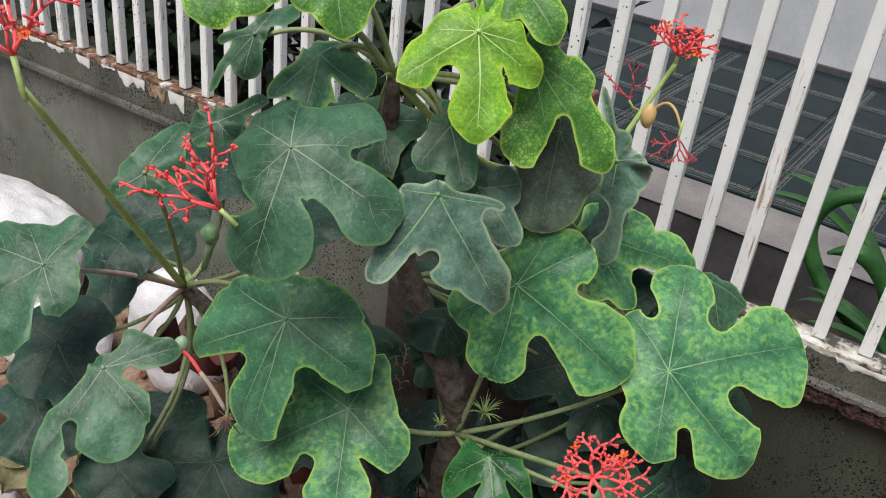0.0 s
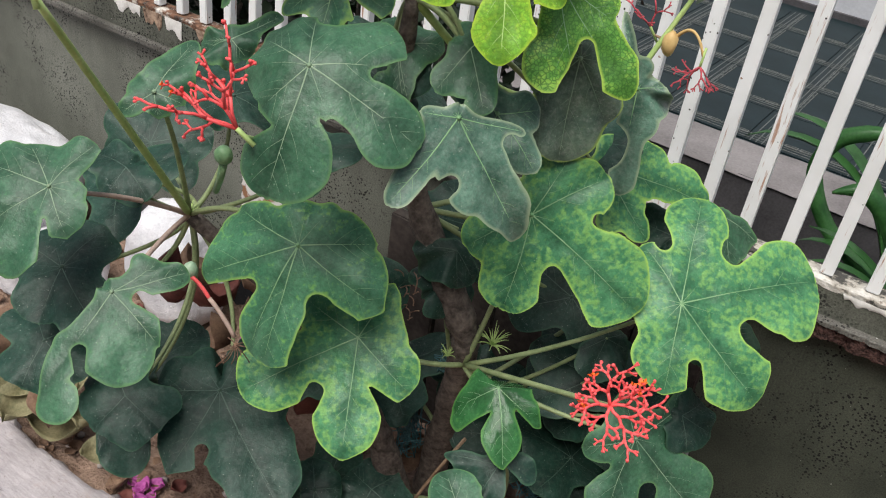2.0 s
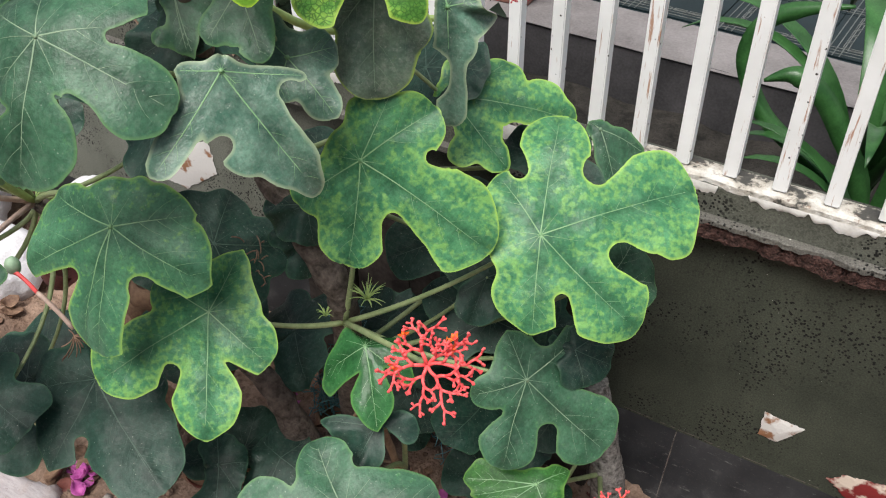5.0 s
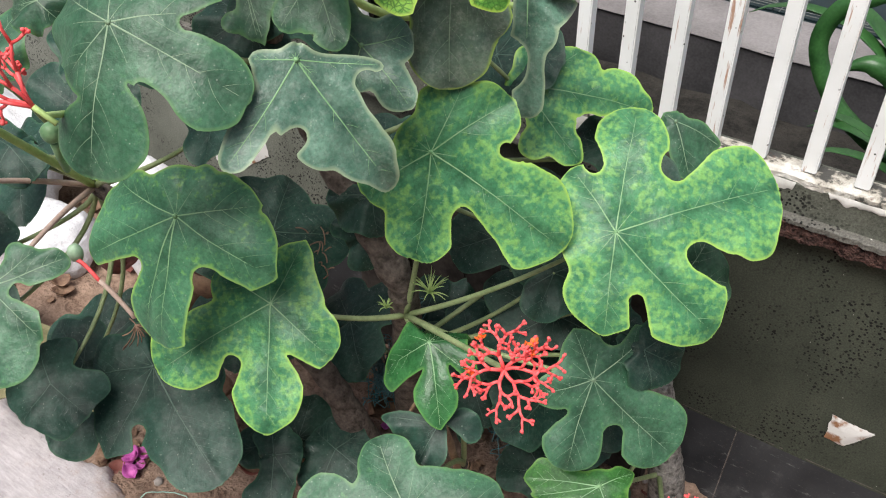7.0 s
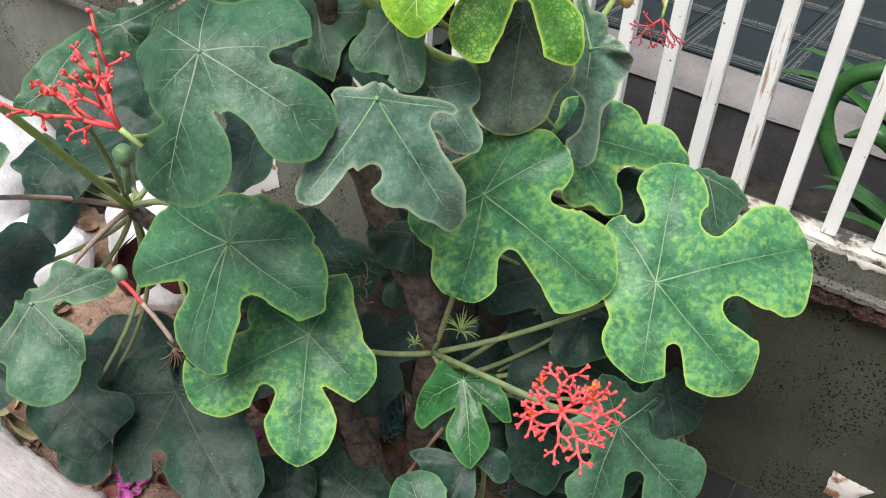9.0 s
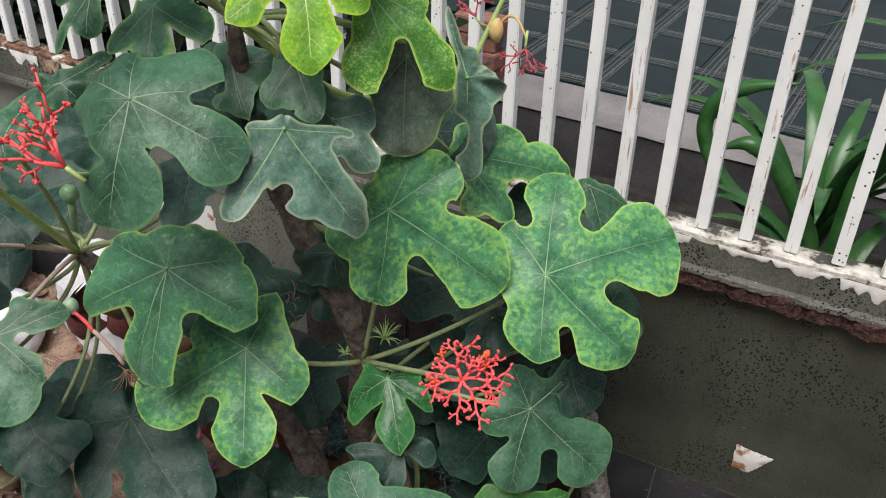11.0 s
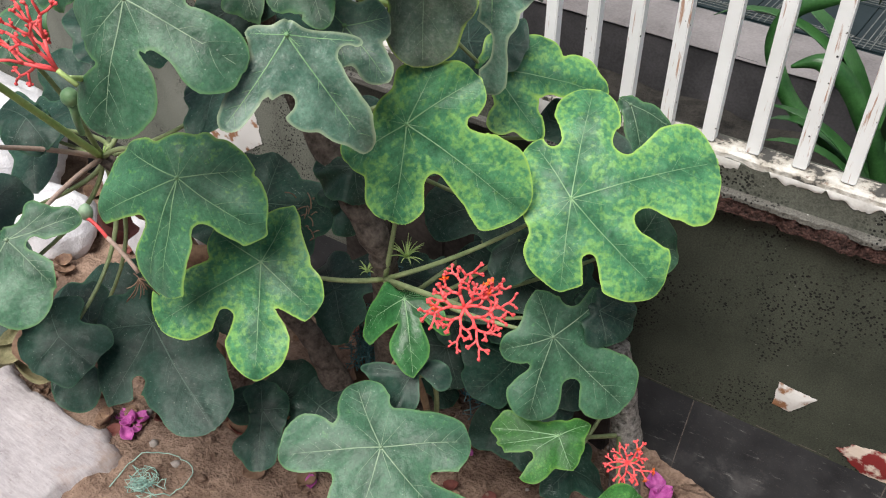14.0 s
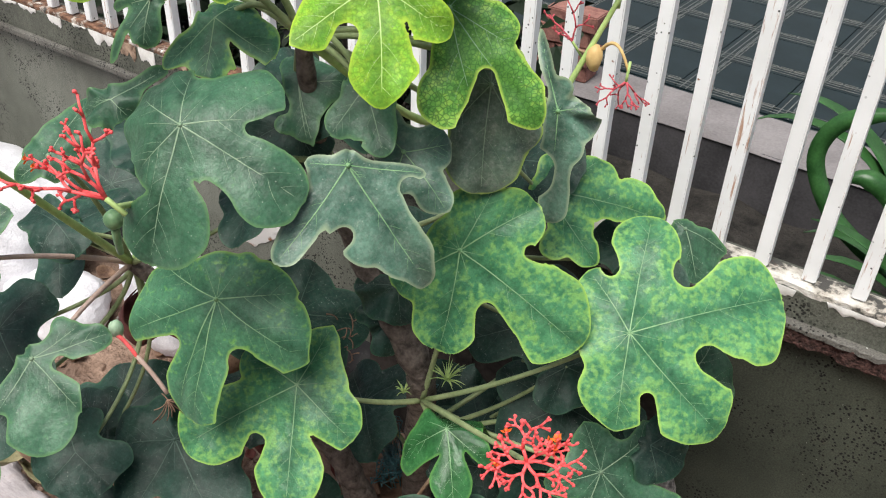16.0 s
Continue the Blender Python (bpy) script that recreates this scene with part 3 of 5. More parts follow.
# the court behind: dark bed, low curb, tiled floor, house wall
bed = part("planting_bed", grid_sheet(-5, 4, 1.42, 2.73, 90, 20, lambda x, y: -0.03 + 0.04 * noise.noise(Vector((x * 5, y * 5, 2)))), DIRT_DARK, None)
tagged(bed, "dark planting bed behind the fence", "ground", kind="structure")
# curb body in a darker concrete colour than its top
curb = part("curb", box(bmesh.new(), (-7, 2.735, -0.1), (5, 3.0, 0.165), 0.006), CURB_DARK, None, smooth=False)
tagged(curb, "low concrete curb with dark face", "curb", kind="structure")
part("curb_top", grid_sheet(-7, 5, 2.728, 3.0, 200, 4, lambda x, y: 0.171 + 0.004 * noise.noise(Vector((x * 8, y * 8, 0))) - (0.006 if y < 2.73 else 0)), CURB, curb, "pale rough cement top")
court = part("court_floor", box(bmesh.new(), (-7, 3.0, -0.1), (5, 5.1, 0.158)), TILE, None, smooth=False)
tagged(court, "dark teal glazed floor tiles with pale line pattern", "floor", kind="structure")
# upper part is out of view, its height chosen to cut low skylight
house = part("wall_house", box(bmesh.new(), (-7, 4.93, 0.155), (5, 5.15, 5.5), 0.03), HOUSE, None, smooth=False)
tagged(house, "pale grey plastered house wall", "wall", kind="structure")
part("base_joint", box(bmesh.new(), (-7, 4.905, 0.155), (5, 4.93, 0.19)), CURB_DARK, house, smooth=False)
# unseen walls added round the place to block light from low in the sky
sky_blocker = part("wall_street", box(bmesh.new(), (-9, -4.6, -0.1), (9, -4.4, 3.0)), CURB, None, smooth=False)
tagged(sky_blocker, "plain grey wall added out of view to cut low skylight", "wall", kind="structure")
for x0, side in ((-9.2, "west"), (9.0, "east")):
    tagged(part("wall_" + side, box(bmesh.new(), (x0, -4.6, -0.1), (x0 + 0.2, 5.2, 3.5)), HOUSE, None, smooth=False), "plain grey end wall added out of view to cut low skylight", "wall", kind="structure")
tile_mesh = bpy.data.meshes.new("tile")
bm = box(bmesh.new(), (0.0015, 0.0015, -0.006), (0.3485, 0.3485, 0.0), 0.0012)
bm.to_mesh(tile_mesh)
bm.free()
line_mesh = bpy.data.meshes.new("line_pattern")
bm = bmesh.new()
for off in (-0.03, -0.008, 0.014):
    box(bm, (0, 0.02 + off + 0.03, 0), (0.35, 0.0235 + off + 0.03, 0.0015))
    box(bm, (0.02 + off + 0.03, 0, 0.0003), (0.0235 + off + 0.03, 0.35, 0.0018))
for k in range(5):
    for side in (0, 1):
        u = 0.08 + k * 0.055
        a, b2 = (0.058, 0.076)
        for q in (((u, a), (u + 0.04, a + 0.003)), ((u, b2), (u + 0.04, b2 + 0.003)), ((u - 0.003, a), (u, b2 + 0.003)), ((u + 0.04, a), (u + 0.043, b2 + 0.003))):
            (xa, ya), (xb, yb) = q
            box(bm, (xa, ya, 0.0001), (xb, yb, 0.0014)) if side else box(bm, (ya, xa, 0.0002), (yb, xb, 0.0016))
bm.to_mesh(line_mesh)
bm.free()
for i in range(-10, 8):
    for j in range(5):
        m = pose(-0.9 + i * 0.35, 3.035 + j * 0.35, 0.164)
        t = part_of("tile", tile_mesh, TILE, court, m=m, smooth=False)
        part_of("line_pattern", line_mesh, TILE_LINE, t, m=m, smooth=False)


# ---- the coral plant ----
plant = thing("coral_plant", (-0.37, 0.85, 0.03), "bushy coral plant with large lobed green leaves and red flower clusters", "plant")
CROWN, NODE_LEFT, NODE_LOW = Vector((-0.487, 0.80, 1.13)), Vector((-0.803, 0.732, 0.716)), Vector((-0.386, 0.898, 0.565))
NODE_BASE = Vector((-0.26, 0.86, 0.36))


class Blade:
    """A lobed leaf blade about its stalk's end: lobes are (degrees, length, half width, lift of the tip[, sharpness]), cuts the bays between them, swells rounded bulges (x, y, radius)."""

    def __init__(self, lobes, core, seed, wave, fold, sag, cuts, swells):
        self.lobes = [(*l, 0.35)[:5] for l in lobes]
        self.r0 = core * sum(l[1] for l in lobes) / len(lobes)
        self.seed, self.wave, self.fold, self.sag, self.cuts, self.swells = seed, wave, fold, sag, cuts, swells
        self.size = max(l[1] for l in lobes)

    def field(self, x, y):
        """About the distance inside the margin; negative outside."""
        x = x + 0.0009 * np.sin(y * 90 + self.seed) + 0.00045 * np.sin(y * 210 + 2 * self.seed)
        y = y + 0.0009 * np.sin(x * 80 + 2.3 * self.seed) + 0.00045 * np.sin(x * 190 + self.seed)
        k, total = 0.0042, np.exp((self.r0 - np.hypot(x, y)) / 0.0042)
        for sx, sy, sr in self.swells:
            total = total + np.exp(np.clip(sr - np.hypot(x - sx, y - sy), -0.2, 0.2) / k)
        for deg, length, half, lift, sharp in self.lobes:
            c, s = math.cos(radians(deg)), math.sin(radians(deg))
            u, v = (x * c + y * s) / length, np.abs(-x * s + y * c)
            peak = 0.62
            t = np.clip(u / peak, 0, 1)
            body = half * (0.6 + 0.4 * t * t * (3 - 2 * t))
            q = np.clip((u - peak) / (1.0 - peak), 0, 1)
            tip = half * (1 - q ** (3.2 - 1.3 * sharp)) ** (0.5 + 0.3 * sharp)
            w = np.where(u < peak, body, tip)
            f = np.where(u < 0, -np.hypot(u * length, v) + half * 0.6, w - v)
            f = np.where(u > 1, -np.hypot((u - 1) * length, v) - 0.0, f)
            f = np.where((u > peak) & (u <= 1), np.minimum(f, (1 - u) * length * 1.2), f)
            total = total + np.exp(np.clip(f, -0.2, 0.2) / k)
        inner = k * np.log(total + 1e-12)
        for bx, by, deg, half, grow in self.cuts:   # rounded bays between the lobes
            c, s = math.cos(radians(deg)), math.sin(radians(deg))
            u, v = (x - bx) * c + (y - by) * s - half, np.abs(-(x - bx) * s + (y - by) * c)
            inner = np.minimum(inner, np.where(u < 0, np.hypot(u, v) - half, (v - half - grow * u) / math.hypot(1, grow)))
        return inner

    def height(self, x, y, f):
        r, a = np.hypot(x, y), np.arctan2(y, x)
        num, den, crease, reach = 0.0, 1e-4, 0.0, 0.0
        for deg, length, half, lift, sharp in self.lobes:
            w = np.clip(np.cos(a - radians(deg)), 0, 1) ** 6
            num, den = num + w * lift * (r / length) ** 1.5, den + w
            reach = reach + w * length
            v = r * np.sin(a - radians(deg))
            crease = np.maximum(crease, np.where(np.cos(a - radians(deg)) > 0, np.exp(-np.abs(v) / 0.012), 0))
        q = r / np.maximum(reach / den, 0.02)
        z = num / den - self.sag * q ** 2.2 - self.fold * crease * np.clip(q, 0, 1)
        z = z + self.wave * np.sin(a * 5 + self.seed) * q ** 2 + 0.5 * self.wave * np.sin(a * 11 + 3 * self.seed) * q ** 3
        z = z + 0.0012 * np.sin(x * 71 + y * 40 + self.seed) + 0.0009 * np.sin(y * 93 - x * 55 + 2 * self.seed)
        return z - 0.0022 * np.exp(-np.clip(f, 0, 1) / 0.014)

    def mesh(self, step):
        n = int(self.size * 1.25 / step) + 1
        g = np.arange(-n, n + 1) * step
        X, Y = np.meshgrid(g, g, indexing="ij")
        Fv = self.field(X, Y)
        Fv[np.abs(Fv) < step * 0.08] = step * 0.08
        pts, index, faces = [], {}, []

        def node(i, j):
            if (i, j) not in index:
                index[(i, j)] = len(pts)
                pts.append((X[i, j], Y[i, j]))
            return index[(i, j)]

        def cut(p, q):
            key = (min(p, q), max(p, q))
            if key not in index:
                a, b = key
                t = Fv[a] / (Fv[a] - Fv[b])
                index[key] = len(pts)
                pts.append((X[a] + t * (X[b] - X[a]), Y[a] + t * (Y[b] - Y[a])))
            return index[key]

        m = 2 * n
        inside = Fv > 0
        some = inside[:-1, :-1] | inside[1:, :-1] | inside[:-1, 1:] | inside[1:, 1:]
        for i, j in zip(*np.nonzero(some)):
            i, j = int(i), int(j)
            c = [(i, j), (i + 1, j), (i + 1, j + 1), (i, j + 1)]
            if all(inside[p] for p in c):
                faces.append([node(*p) for p in c])
                continue
            for tri in ((c[0], c[1], c[2]), (c[0], c[2], c[3])):
                poly = []
                for p, q in zip(tri, tri[1:] + tri[:1]):
                    if inside[p]:
                        poly.append(node(*p))
                    if inside[p] != inside[q]:
                        poly.append(cut(p, q))
                if len(poly) >= 3:
                    faces.append(poly)
        P = np.array(pts)
        f = np.clip(self.field(P[:, 0], P[:, 1]), 0, 1)
        z = self.height(P[:, 0], P[:, 1], f)
        top = np.column_stack([P, z])
        low = top - (0, 0, 0.0007)
        n = len(top)
        seen = {}
        for face in faces:
            for p, q in zip(face, face[1:] + face[:1]):
                seen[(min(p, q), max(p, q))] = None if (min(p, q), max(p, q)) in seen else (p, q)
        rim = [e for e in seen.values() if e]
        edge = sorted({v for e in rim for v in e})
        place = {v: 2 * n + 2 * i for i, v in enumerate(edge)}
        side = [tuple(w) for v in edge for w in (top[v], low[v])]
        every = faces + [[n + v for v in face[::-1]] for face in faces] + [[place[p], place[p] + 1, place[q] + 1, place[q]] for p, q in rim]
        me = bpy.data.meshes.new("leaf")
        me.from_pydata([tuple(v) for v in top] + [tuple(v) for v in low] + side, [], every)
        f = np.concatenate([f, f, np.zeros(len(side))])
        at = me.attributes.new("margin", "FLOAT", "POINT")
        at.data.foreach_set("value", f.astype(np.float32))
        rib = np.full(n, 1.0)   # distance to the nearest main vein
        for deg, length, *_ in self.lobes:
            c, s = math.cos(radians(deg)), math.sin(radians(deg))
            u = np.clip(P[:, 0] * c + P[:, 1] * s, 0, length)
            rib = np.minimum(rib, np.hypot(P[:, 0] - u * c, P[:, 1] - u * s))
        at = me.attributes.new("rib", "FLOAT", "POINT")
        at.data.foreach_set("value", np.concatenate([rib, rib, np.zeros(len(side))]).astype(np.float32))
        return me

    def ridge(self, bm, pts, w0, w1):
        prev = None
        for i, (x, y) in enumerate(pts):
            a, b = pts[max(i - 1, 0)], pts[min(i + 1, len(pts) - 1)]
            d = Vector((b[0] - a[0], b[1] - a[1])).normalized()
            w = w0 + (w1 - w0) * i / (len(pts) - 1)
            row = []
            for side, up in ((-1, 0.0002), (0, 0.0003 + w * 0.35), (1, 0.0002)):
                px, py = x - d.y * w * side, y + d.x * w * side
                fz = self.field(np.array([px]), np.array([py]))
                row.append(bm.verts.new((px, py, float(self.height(np.array([px]), np.array([py]), fz)[0]) + up)))
            if prev:
                for k in range(2):
                    bm.faces.new((prev[k], prev[k + 1], row[k + 1], row[k]))
            prev = row

    def inside(self, x, y):
        return float(self.field(np.array([x]), np.array([y]))[0])

    def veins(self):
        bm = bmesh.new()
        for deg, length, half, lift, sharp in self.lobes:
            c, s = math.cos(radians(deg)), math.sin(radians(deg))
            n = 14
            bend = 0.02 * length * math.sin(self.seed + deg)
            main = [(length * 0.93 * i / n * c - bend * math.sin(math.pi * i / n) * s, length * 0.93 * i / n * s + bend * math.sin(math.pi * i / n) * c) for i in range(n + 1)]
            stop = next((i for i in range(4, n + 1) if self.inside(*main[i]) < 0.003), n + 1)   # never past the margin
            wide = 0.0009 if length > 0.09 else 0.0007
            self.ridge(bm, main[:stop], wide, 0.00025)
            for k, u in enumerate((0.42, 0.62, 0.78)):
                for side in (-1, 1):
                    i = u + 0.05 * side
                    if i > 0.93 * (stop - 1) / n:
                        continue
                    off = bend * math.sin(math.pi * i / 0.93)
                    x, y = length * i * c - off * s, length * i * s + off * c
                    ang, branch = radians(deg) + side * radians(48), [(x, y)]
                    for q in range(9):
                        ang -= side * radians(2.5)
                        x, y = x + math.cos(ang) * half * 0.11, y + math.sin(ang) * half * 0.11
                        if self.inside(x, y) < 0.004:
                            break
                        branch.append((x, y))
                    if len(branch) > 3:
                        self.ridge(bm, branch, wide * 0.28, 0.00008)
        if self.size > 0.09:
            for deg in range(0, 360, 30):
                if min(abs((deg - l[0] + 180) % 360 - 180) for l in self.lobes) > 22:
                    reach = self.r0 * 0.7
                    self.ridge(bm, [(reach * i / 5 * math.cos(radians(deg)), reach * i / 5 * math.sin(radians(deg))) for i in range(6)], 0.0004, 0.00015)
        return bm


leaf_count = 0
VEIN_OF = {"dark_leaf": VEIN_DARK, "shaded_leaf": VEIN_SHADED, "dusky_leaf": VEIN_DARK, "yellowing_leaf": VEIN_YELLOW, "dusty_leaf": VEIN}
SAYS = {"dark_leaf": "dark dull green lobed leaf", "green_leaf": "green lobed leaf with paler margin", "mottled_leaf": "green lobed leaf mottled with yellow spots", "dusty_leaf": "drooping grey dusty leaf", "dusky_leaf": "withering dark grey leaf", "yellowing_leaf": "bright yellow-green ageing leaf", "lime_leaf": "lime green leaf with net of dark veins", "shaded_leaf": "dull dusty leaf with the bush's shade put into its blackish green", "young_leaf": "small glossy young leaf", "fresh_leaf": "fresh light green leaf"}


def leaf(mat, at, turn, lobes, core=0.5, fold=0.004, wave=0.004, sag=0.008, node=None, bow=(0, 0, 0.03), stalk=None, cuts=(), swells=()):
    global leaf_count
    leaf_count += 1
    blade = Blade(lobes, core, 1.7 * leaf_count % 6.2, wave, fold, sag, cuts, swells)
    m = pose(*at, *turn)
    me = blade.mesh(0.0036 if blade.size > 0.06 else 0.003)
    ob = part_of("leaf", me, mat, plant, SAYS[mat.name], m)
    part("venation", blade.veins(), VEIN_OF.get(mat.name, VEIN), ob, "", m)
    if blade.size > 0.08:   # pale knot where the stalk joins
        bm = bmesh.new()
        blob(bm, (0, 0, 0.0006), 0.0032, leaf_count, 0.2, (1, 1, 0.4), 1)
        part("stalk_knot", bm, VEIN_OF.get(mat.name, VEIN), ob, "", m)
    if node is not None:
        end = m @ Vector((0, 0, -0.002))
        first = m @ Vector((0, 0, -0.02))
        pts = arc(first, node, bow, 12)
        pts[0:0] = [end]
        bm = bmesh.new()
        tube(bm, pts, [0.0018, 0.0026] + [0.0029 + 0.0016 * i / 11 for i in range(12)], 8)
        part("leaf_stalk", bm, stalk or STALK, plant)
    return ob


leaf(MOTTLED, (-0.1219, 0.9759, 0.7858), (42.8, 7.3, 28.6), [(87, 0.1628, 0.0449, 0.0, 0), (26, 0.2138, 0.0627, 0.0, 0), (-35, 0.1703, 0.0562, 0.0, 0.63), (-86, 0.1233, 0.0538, 0.0, 1.2), (130, 0.0944, 0.0409, 0.0, 0.81)], core=0.442, sag=0.0237, cuts=[(0.0461, 0.0826, 38, 0.0202, -0.3), (0.0888, -0.0055, -15, 0.0181, 0.03), (0.0359, -0.0668, -74, 0.0097, 0.06), (-0.0338, 0.0698, 97, 0.0121, -0.3)], swells=[(0.1436, 0.1008, 0.0345), (0.1685, 0.0227, 0.0267)], node=NODE_LOW, bow=(0, 0, -0.015))
leaf(MOTTLED, (-0.3192, 0.8804, 0.8758), (-52.3, 47.6, -123.4), [(162, 0.1111, 0.0405, 0.0, 0), (93, 0.1928, 0.0619, 0.0, 0.6), (30, 0.1338, 0.0431, 0.0, 0), (-18, 0.0976, 0.0336, 0.0, 0.31), (-167, 0.0895, 0.0427, 0.0, 1.2)], core=0.355, sag=0, cuts=[(-0.0554, 0.0562, 100, 0.0086, -0.3), (0.0292, 0.066, 58, 0.0155, 0.28), (0.103, -0.0081, -8, 0.002, 1.22)], swells=[(-0.0551, 0.1371, 0.0133)], node=NODE_LOW, bow=(0, 0, -0.015))
leaf(MIXED, (-0.5275, 0.6674, 0.826), (-28, 47.2, -110.6), [(93, 0.1308, 0.0543, 0.0, 1.09), (21, 0.1599, 0.0471, 0.0, 0), (-36, 0.1468, 0.0674, 0.0, 1.2), (-79, 0.1101, 0.028, 0.0, 1.2), (133, 0.0953, 0.0422, 0.0, 1.2), (11, 0.1549, 0.008, 0.0, 0)], core=0.436, sag=0.03, cuts=[(0.032, 0.0567, 56, 0.0171, 0.82), (0.0735, -0.0157, -18, 0.0107, 0.48)], swells=[(-0.0584, -0.0001, 0.0121)], node=NODE_LEFT)
leaf(MOTTLED, (-0.4677, 0.7316, 0.6713), (-43, 11.1, -146.1), [(81, 0.1653, 0.0469, 0.0, 0.57), (131, 0.1046, 0.0425, 0.0, 0.3), (-123, 0.0922, 0.0298, 0.0, 1.2), (22, 0.1821, 0.0475, 0.0, 0.4), (-38, 0.0959, 0.0341, 0.0, 0)], core=0.522, sag=0.0096, cuts=[(-0.0136, 0.0655, 130, 0.002, 0.29), (0.0552, 0.0594, 61, 0.012, 0.05), (0.1015, -0.0235, -35, 0.002, -0.3)], swells=[(0.1458, 0.0326, 0.0252)], node=NODE_LOW, bow=(0, 0, -0.015))
leaf(DARK, (-0.4845, 0.6246, 1.0927), (-25.1, 39.1, -101.2), [(95, 0.1362, 0.0343, 0.0, 0), (18, 0.1381, 0.0414, 0.0, 0), (-13, 0.065, 0.0602, 0.0, 0), (133, 0.1009, 0.0617, 0.0, 0), (-141, 0.0699, 0.055, 0.0, 0), (-89, 0.0681, 0.0442, 0.0, 0)], core=0.618, sag=0.0278, cuts=[(-0.0345, 0.0529, 131, 0.0074, 0.45), (0.0371, 0.0461, 80, 0.002, 0.14), (0.0723, 0.0081, -63, 0.002, 0.69), (-0.0548, -0.0436, 139, 0.0209, -0.3)], swells=[(0.0102, 0.1121, 0.0265), (0.0854, 0.0464, 0.0431)], node=(-0.52, 0.85, 0.95), bow=(0, 0.03, -0.03))
leaf(DUSTY, (-0.3587, 0.7284, 1.0477), (-53.6, 18.7, -110.5), [(94, 0.1577, 0.0178, 0.0, 0), (22, 0.1251, 0.0177, 0.0, 0), (144, 0.0847, 0.008, 0.0, 0), (105, 0.02, 0.008, 0.0, 1.2), (-35, 0.0445, 0.008, 0.0, 0)], core=0.116, sag=0, cuts=[(0.0325, 0.0569, 14, 0.0099, 0.13), (-0.0494, 0.0432, 71, 0.0138, -0.3)], swells=[(0.0048, 0.0532, 0.0488), (0.03, 0.0813, 0.0189), (-0.0005, 0.1054, 0.028), (0.0263, -0.0031, 0.0168)], wave=0.007, node=(-0.52, 0.85, 0.95), bow=(0, 0.03, -0.03))
leaf(DARK, (-0.1151, 0.9553, 0.5507), (-45.6, 35.5, -106.3), [(24, 0.1296, 0.0416, 0.0, 0), (86, 0.1575, 0.0493, 0.0, 0), (168, 0.1038, 0.0433, 0.0, 1.2), (-119, 0.0748, 0.0266, 0.0, 1.2), (-36, 0.0821, 0.0231, 0.0, 0.17)], core=0.464, sag=0.0067, cuts=[(0.0526, -0.0006, -24, 0.005, 0.36), (0.0281, 0.0641, 33, 0.014, 0.03), (-0.0452, 0.0513, 92, 0.0109, -0.3), (-0.0492, -0.0245, 164, 0.0186, -0.3)], swells=[(-0.0242, 0.1168, 0.0253)], node=NODE_LOW, bow=(0, 0, -0.015))
leaf(GLOSSY, (-0.2888, 0.8266, 0.6277), (-28, 14, -145), [(88, 0.1082, 0.0283, 0.0, 1.2), (136, 0.075, 0.0216, 0.0, 1.2), (14, 0.0696, 0.0216, 0.0, 1.2), (-127, 0.02, 0.0251, 0.0, 1.2)], core=0.662, sag=0.02, cuts=[(-0.021, 0.0321, 116, 0.002, 0.3), (0.0132, 0.0313, 37, 0.002, 0.27)], swells=[(0.0506, 0.0331, 0.0207)], fold=0.01, node=NODE_LOW, bow=(0, 0, -0.015))
leaf(DARK, (-0.2058, 0.665, 0.5264), (24, -8, 54), [(93, 0.1013, 0.0352, 0.0, 0.4), (-15, 0.1201, 0.035, 0.0, 0), (164, 0.1386, 0.0261, 0.0, 0), (-67, 0.136, 0.0547, 0.0, 0.07), (-126, 0.1175, 0.0472, 0.0, 0)], core=0.568, sag=0.008, cuts=[(0.0333, 0.0609, -40, 0.0119, -0.3), (0.0488, -0.0577, -29, 0.0078, 0.19), (-0.0844, -0.0133, -143, 0.002, -0.13), (-0.0547, 0.0694, 99, 0.002, -0.25)], swells=[(0.0675, -0.0139, 0.0396), (-0.0179, -0.1077, 0.0169), (-0.088, 0.0436, 0.0355)], node=NODE_BASE, bow=(0, 0.02, 0.02))
leaf(YELLOW, (-0.3746, 0.7949, 1.2167), (-56, 2, -141), [(91, 0.1208, 0.0332, 0.0, 0.66), (146, 0.0867, 0.0231, 0.0, 0.3), (33, 0.1039, 0.0301, 0.0, 1.2), (168, 0.0559, 0.0314, 0.0, 1.2), (-2, 0.0549, 0.0216, 0.0, 1.2)], core=0.424, sag=0.008, cuts=[(-0.0255, 0.0356, 112, 0.002, 0.02), (0.026, 0.0387, 67, 0.0119, 0.07)], swells=[(-0.0304, 0.0832, 0.0087), (-0.0159, -0.0338, 0.0123)], node=CROWN)
leaf(LIME, (-0.3471, 0.8792, 1.1754), (-56, -5, -146), [(112, 0.1262, 0.0363, 0.0, 0), (136, 0.1579, 0.0304, 0.0, 0.82), (157, 0.0785, 0.031, 0.0, 0), (-123, 0.0377, 0.0257, 0.0, 0)], core=0.1, sag=0.008, cuts=[(-0.0471, 0.0565, 95, 0.0099, 0.37), (-0.0861, 0.0177, 148, 0.0031, 0.1)], swells=[(-0.0983, 0.0677, 0.0101), (-0.0094, 0.092, 0.033), (-0.0488, -0.0047, 0.0087)], node=CROWN)
leaf(DUSKY, (-0.324, 0.934, 1.076), (-69, -2, -147), [(90, 0.131, 0.047, 0.0), (124, 0.089, 0.032, -0.0), (52, 0.071, 0.032, 0.0), (-84, 0.044, 0.035, 0.0)], core=0.55, node=CROWN)
